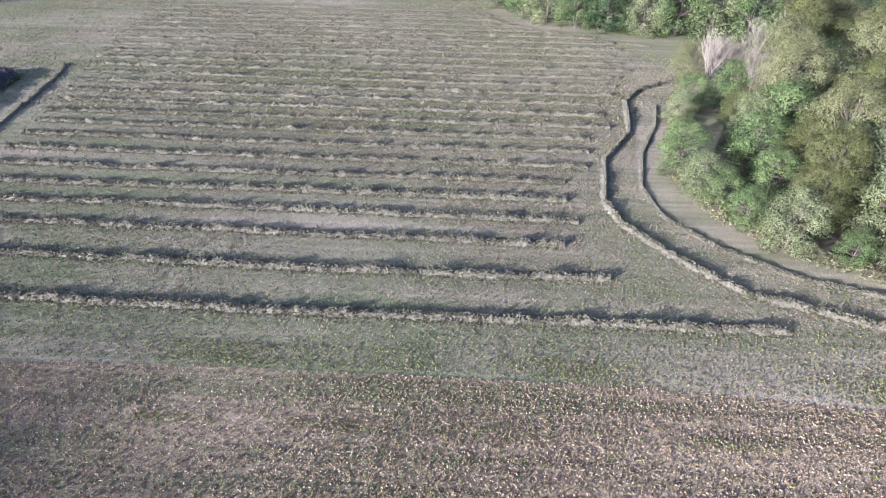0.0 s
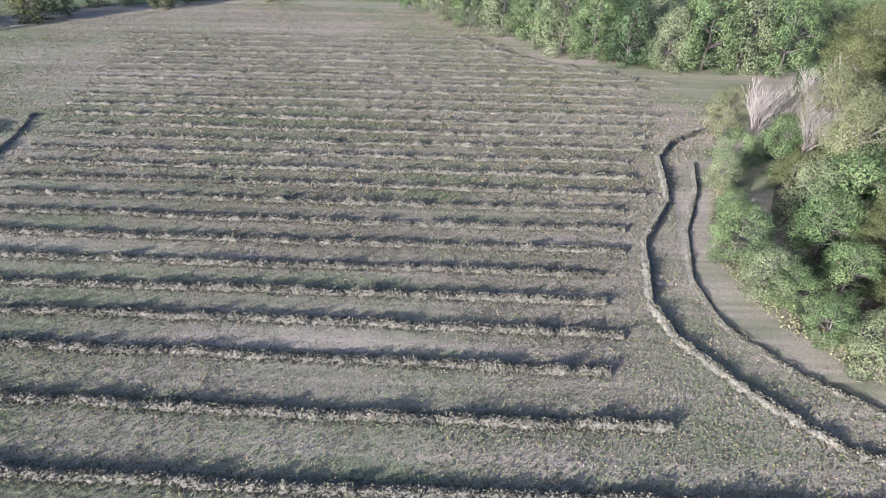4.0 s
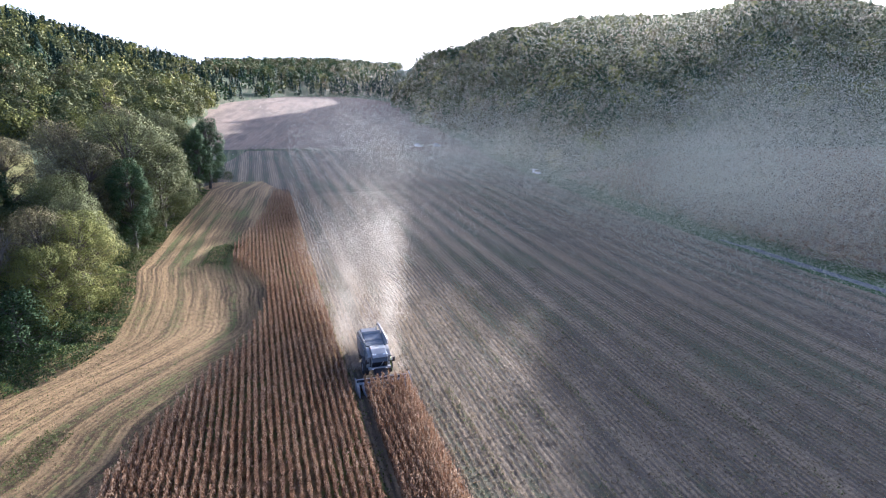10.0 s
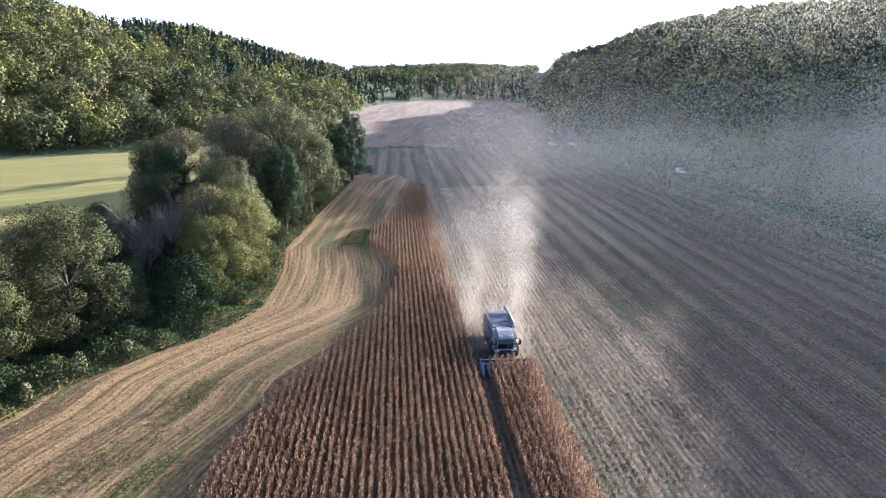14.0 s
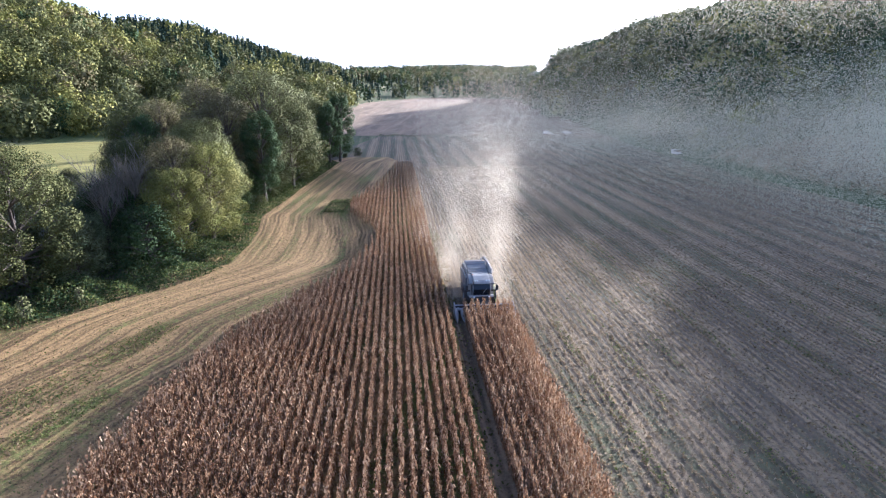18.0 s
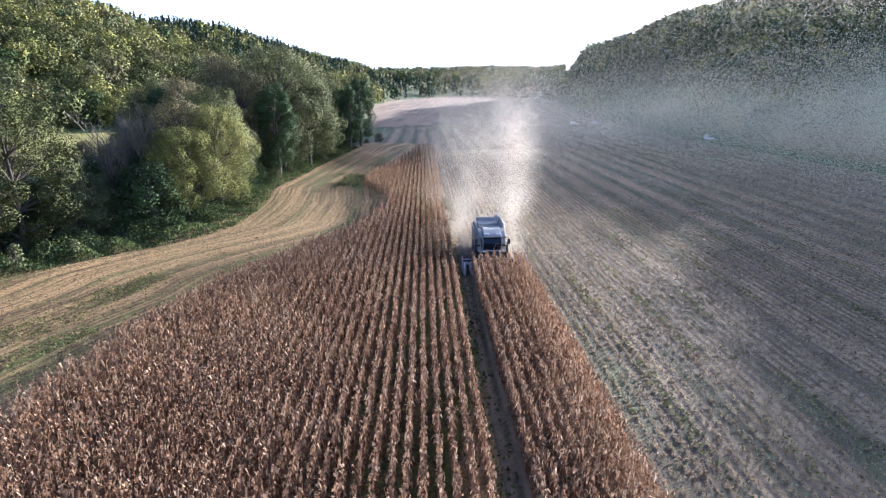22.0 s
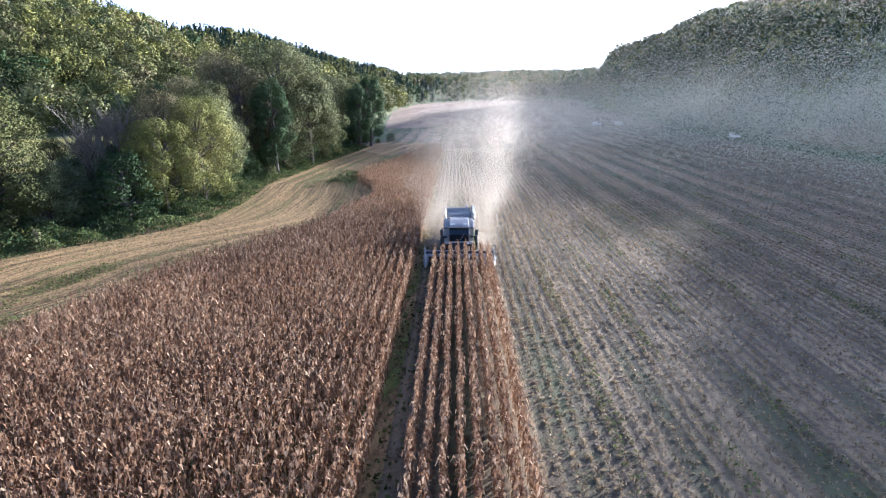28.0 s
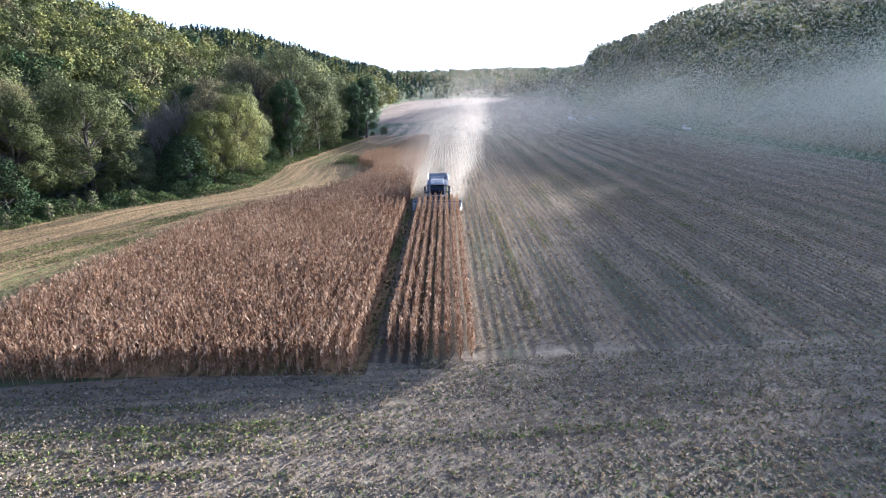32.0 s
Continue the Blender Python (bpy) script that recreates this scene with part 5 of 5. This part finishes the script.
def thicket(name, line, width, height, density, mats, seed, label):
    """Brambles and nettles in a low uneven band along a line."""
    r = np.random.default_rng(seed)
    p = np.array(line, float)
    s = np.concatenate([[0], np.cumsum(np.hypot(*np.diff(p, axis=0).T))])
    n = int(s[-1] * width * density)
    q = r.random(n) * s[-1]
    o = r.uniform(-0.5, 0.5, n)
    d = np.diff(p, axis=0) / np.diff(s)[:, None]
    d = d[np.clip(np.searchsorted(s, q) - 1, 0, len(d) - 1)]
    x = np.interp(q, s, p[:, 0]) - d[:, 1] * o * width
    y = np.interp(q, s, p[:, 1]) + d[:, 0] * o * width
    top = height * (0.55 + 0.45 * np.sin(q * 0.9 + 2 * np.sin(q * 0.31))) * (1 - (2 * np.abs(o)) ** 3 * 0.8)
    V, F = leaf_quads(np.column_stack([x, y, 0.05 + top * np.sqrt(r.random(n))]), 0.15, seed + 1)
    ob = new(name, quick_mesh(name, V, F, mats, r.integers(0, len(mats), len(F))))
    return tagged(ob, label, "undergrowth", kind="stuff")


thicket("brambles", [(-51, 34), (-47, 46), (-43, 54), (-41, 60), (-37, 65), (-32.5, 70), (-27, 75), (-24, 81), (-23.5, 90), (-24, 99), (-26, 112), (-24, 128), (-23, 142), (-20, 170), (-18, 190)], 6.0, 1.3, 40, [LEAF[0], LEAF[4], M["weed"]], 31, "dark green brambles and nettles at the foot of the trees")
thicket("brambles", [(-52, -29), (-42, -33), (-36, -37), (-30.5, -43), (-28, -50), (-29, -60), (-31.5, -70), (-34, -78)], 3.5, 1.6, 22, [LEAF[0], LEAF[1], LEAF[3]], 32, "green and rusty undergrowth in front of the bushes")
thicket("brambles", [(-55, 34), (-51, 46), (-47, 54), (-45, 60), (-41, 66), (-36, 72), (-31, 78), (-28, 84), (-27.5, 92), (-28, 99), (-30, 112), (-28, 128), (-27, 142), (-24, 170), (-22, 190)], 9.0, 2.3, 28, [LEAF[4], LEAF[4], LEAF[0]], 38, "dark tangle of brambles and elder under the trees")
# added row, its leaves dark to stand for the wood's inner shade
thicket("brambles", [(-60, 36), (-56, 48), (-52, 58), (-49, 64), (-44.5, 69), (-40, 74), (-35.5, 80), (-33, 86), (-32, 94)], 6.0, 3.2, 26, [LEAF[4], LEAF[4], LEAF[0]], 39, "tall dark undergrowth added for the shade inside the wood")
thicket("brambles", [(-50, 44), (-46, 54), (-43.5, 61), (-39.5, 66.5), (-35, 72), (-30.5, 77), (-26.8, 82), (-26.5, 90), (-26.5, 99), (-28.5, 112)], 4.0, 1.9, 40, [LEAF[0], LEAF[4], M["weed"]], 41, "green brambles and nettles behind the strip")
thicket("weed_patch", [(80.5, -22), (78.6, -31), (79, -41), (81.5, -51), (84.5, -62), (87, -73)], 1.6, 0.7, 26, [M["weed"], LEAF[0]], 43, "green weeds along the foot of the manure heap")
thicket("weed_patch", [(-9.5, 112), (-9, 117), (-8.5, 122), (-6, 127)], 4.5, 1.8, 30, [LEAF[4], M["weed"], LEAF[3]], 33, "dark clump of tall weeds beside the maize")
thicket("ditch_reeds", [(-4, 286), (30, 287), (56, 289), (96, 300)], 3.0, 1.4, 8, [LEAF[4], M["weed"]], 34, "dark weedy ditch across the far end of the stubble")
thicket("gap_weeds", [(9.9, 15), (9.9, 40), (9.9, 66), (10.2, 100)], 1.6, 0.22, 9, [M["weed"], LEAF[0], M["straw"]], 35, "green weeds growing in the cut lane through the maize")
thicket("verge_grass", [(float(road_x(v)) + 9, v) for v in range(230, -130, -15)], 10.0, 1.1, 13, [M["weed"], LEAF[0], LEAF[4]], 36, "rank green grass along the lane")

# young self-sown trees in front of the brambles
tree_meshes("sapling", 3, 1.5, LEAF[1], 51, 500, 0.13, 0.05)
for k, (x, y) in enumerate([(-42.5, 51.5), (-40.2, 56.5), (-39.4, 60.5), (-37.5, 62), (-43.5, 47), (-34, 66.5), (-46, 43)]):
    tree("sapling", "sapling", x, y, 2.2 + 0.35 * (k % 4), "young pale green sapling among the brambles", k * 50.0, 1.0, "saplings along the strip")
# dark bushes on the lane's slope
for k, (x, y, h) in enumerate([(240, -32, 8), (233, -46, 9), (229, -53, 10), (224, -61, 9.5), (214, -84, 8.5), (210, -93, 9), (206, -104, 8), (263, -78, 7), (280, -88, 7), (170, -104, 4), (176, -112, 4.5)]):
    tree("bush", "thick_dark", x, y, h, "dark round hedge bush on the slope", k * 41.0, 1.5, "hedge bushes on the slope")


# ---- dust behind the combine ----
def floating(name, color):
    """Specks that scatter light both ways."""
    m, t, b = nodes_of(name)
    b.inputs["Base Color"].default_value = (*color, 1)
    b.inputs["Roughness"].default_value = 1.0
    tr = t.nodes.new("ShaderNodeBsdfTranslucent")
    tr.inputs[0].default_value = (*color, 1)
    mx = t.nodes.new("ShaderNodeMixShader")
    mx.inputs[0].default_value = 0.6
    t.links.new(b.outputs[0], mx.inputs[1])
    t.links.new(tr.outputs[0], mx.inputs[2])
    t.links.new(mx.outputs[0], t.nodes["Material Output"].inputs[0])
    return m


M["dust"] = floating("floating_dust", (0.64, 0.565, 0.445))
# pale specks for dust drifts, hazy air and the veiling glare by the hill
M["haze"] = floating("haze_dust_glare_speck", (0.67, 0.635, 0.46))


def dust(name, P, size, seed, label, spread=0.0):
    """Chaff and dust in the air: a cloud of specks. spread: how much coarser far off; below 0, size is for each metre of distance."""
    r = np.random.default_rng(seed)
    n = len(P)
    P = P[P[:, 2] > 0.15]
    n = len(P)
    T = r.normal(size=(n, 3, 3))
    T /= np.linalg.norm(T, axis=2)[:, :, None]
    far = np.clip((P[:, 1] - 72) / 170, 0, 1)
    wide = size + spread * far if spread >= 0 else size * np.hypot(P[:, 0], P[:, 1])
    V = (P[:, None, :] + T * (wide * r.uniform(0.5, 1.3, n))[:, None, None]).reshape(-1, 3)
    V[:, 2] = np.maximum(V[:, 2], 0.03)
    return tagged(new(name, quick_mesh(name, V, np.arange(3 * n).reshape(n, 3), [M["haze"] if spread < 0 else M["dust"]])), label, "dust cloud", kind="stuff")


def plume(n, seed):
    """Puffs that rise and widen behind the machine."""
    r = np.random.default_rng(seed)
    C = []
    for k in range(190):
        u = r.random() ** 1.2
        if r.random() < 0.62:
            c = (15.6 + 5.0 * u + r.normal(0, 0.8 + 2.6 * u), 66 + 34 * u + r.normal(0, 1.5), 0.8 + 23 * u ** 1.1 * r.uniform(0.45, 1.2))
        else:
            c = (11.0 + 1.5 * u + r.normal(0, 0.6 + 2.6 * u), 66 + 30 * u + r.normal(0, 1.5), 0.6 + 11 * u ** 1.1 * r.uniform(0.3, 1.3))
        C.append((*c, 0.75 + 2.7 * u, 1.5 - 1.15 * u))
    C = np.array(C)
    w = C[:, 4] * C[:, 3] ** 1.4
    k = r.choice(len(C), n, p=w / w.sum())
    return C[k, :3] + r.normal(size=(n, 3)) * (C[k, 3] * 0.55)[:, None]


dust("dust_plume", plume(520000, 61), 0.028, 62, "pale dust whirled up behind the combine")
rr = np.random.default_rng(63)
nh = 330000
u = rr.random(nh) ** 0.7
H = np.column_stack([14 + 85 * u * rr.random(nh) + rr.normal(0, 4 + 9 * u), 76 + 170 * u + rr.normal(0, 10, nh), rr.gamma(1.7, 3 + 8 * u)])
ne = 210000
E = np.column_stack([rr.uniform(28, 116, ne), rr.uniform(95, 265, ne), rr.gamma(2.0, 8.0, ne)])
H = np.concatenate([H, E])
H = H[(H[:, 2] < 52) & (0.45 + 0.55 * patchy(H, 0.05, 64) > rr.random(len(H)) * 0.9)]
dust("dust_haze", H, 0.025, 65, "thin dust drifting over the stubble", 0.075)

# specks added for hazy air and veiling glare below the eastern hill: fine and even in the hill's shade, thin where the
# low sun still shines through them
def in_shade(P):
    """True where the wooded hill hides the sun: heights of the shadow on a grid along and across the sun's way."""
    rise, sa, ca = math.tan(radians(SUN_EL)), math.sin(radians(SUN_AZ)), math.cos(radians(SUN_AZ))
    across, along = np.meshgrid(np.arange(-400, 401, 4.0), np.arange(0, 721, 4.0), indexing="ij")
    top = land(along * sa + across * ca, along * ca - across * sa) + 12 - along * rise
    top = np.maximum.accumulate(top[:, ::-1], axis=1)[:, ::-1]
    i = np.clip(np.round((P[:, 0] * ca - P[:, 1] * sa + 400) / 4), 0, 200).astype(int)
    q = P[:, 0] * sa + P[:, 1] * ca
    j = np.clip(np.round((q + 40) / 4), 0, 180).astype(int)
    return top[i, j] + q * rise > P[:, 2]


rr = np.random.default_rng(81)
nv = 1500000
az = rr.normal(45, 28, nv)
d = 90 + 200 * rr.random(nv) ** 0.75
A = np.column_stack([d * np.sin(np.radians(az)), d * np.cos(np.radians(az)), rr.gamma(1.8, 0.06 * d)])
pc = np.column_stack([rr.uniform(13, 75, 70), rr.uniform(110, 240, 70), rr.uniform(8, 20, 70)])
k = rr.integers(0, 70, 500000)
B = np.column_stack([pc[k, 1] * np.sin(np.radians(pc[k, 0])), pc[k, 1] * np.cos(np.radians(pc[k, 0])), 0.04 * pc[k, 1] + 0.08 * pc[k, 2] * (k % 7)]) + rr.normal(size=(len(k), 3)) * pc[k, 2, None] * (0.8, 0.8, 0.4)
A = np.concatenate([A, B])
az, d = np.degrees(np.arctan2(A[:, 0], A[:, 1])), np.hypot(A[:, 0], A[:, 1])
A[:, 2] += land(A[:, 0], A[:, 1])
A = A[(az > 3) & (az < 100) & (d > 85) & (A[:, 2] < 60)]
A = A[in_shade(A - np.column_stack([np.zeros((len(A), 2)), rr.normal(-3, 5, len(A))]))]
dust("haze_glare_specks", A, 0.00075, 82, "pale specks for haze and veiling glare below the eastern hill", -1.0)
# more specks higher up, brightening the slope as haze and sun glare do
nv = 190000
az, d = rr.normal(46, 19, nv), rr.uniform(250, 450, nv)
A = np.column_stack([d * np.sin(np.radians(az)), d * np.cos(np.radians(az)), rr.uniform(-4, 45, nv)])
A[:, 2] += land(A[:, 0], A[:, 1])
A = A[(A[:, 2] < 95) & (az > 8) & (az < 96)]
dust("haze_glare_specks", A, 0.0007, 84, "thin pale specks for haze and sun glare before the wooded hill", -1.0)
pc = np.column_stack([rr.uniform(14, 52, 40), rr.uniform(160, 235, 40), rr.uniform(6, 14, 40)])
k = rr.integers(0, 40, 90000)
A = np.column_stack([pc[k, 1] * np.sin(np.radians(pc[k, 0])), pc[k, 1] * np.cos(np.radians(pc[k, 0])), 0.03 * pc[k, 1] + 1.0 * (k % 11)]) + rr.normal(size=(len(k), 3)) * pc[k, 2, None] * (1.0, 0.8, 0.45)
dust("dust_drift", A, 0.0007, 86, "sunlit drifts of dust blown over the stubble", -1.0)
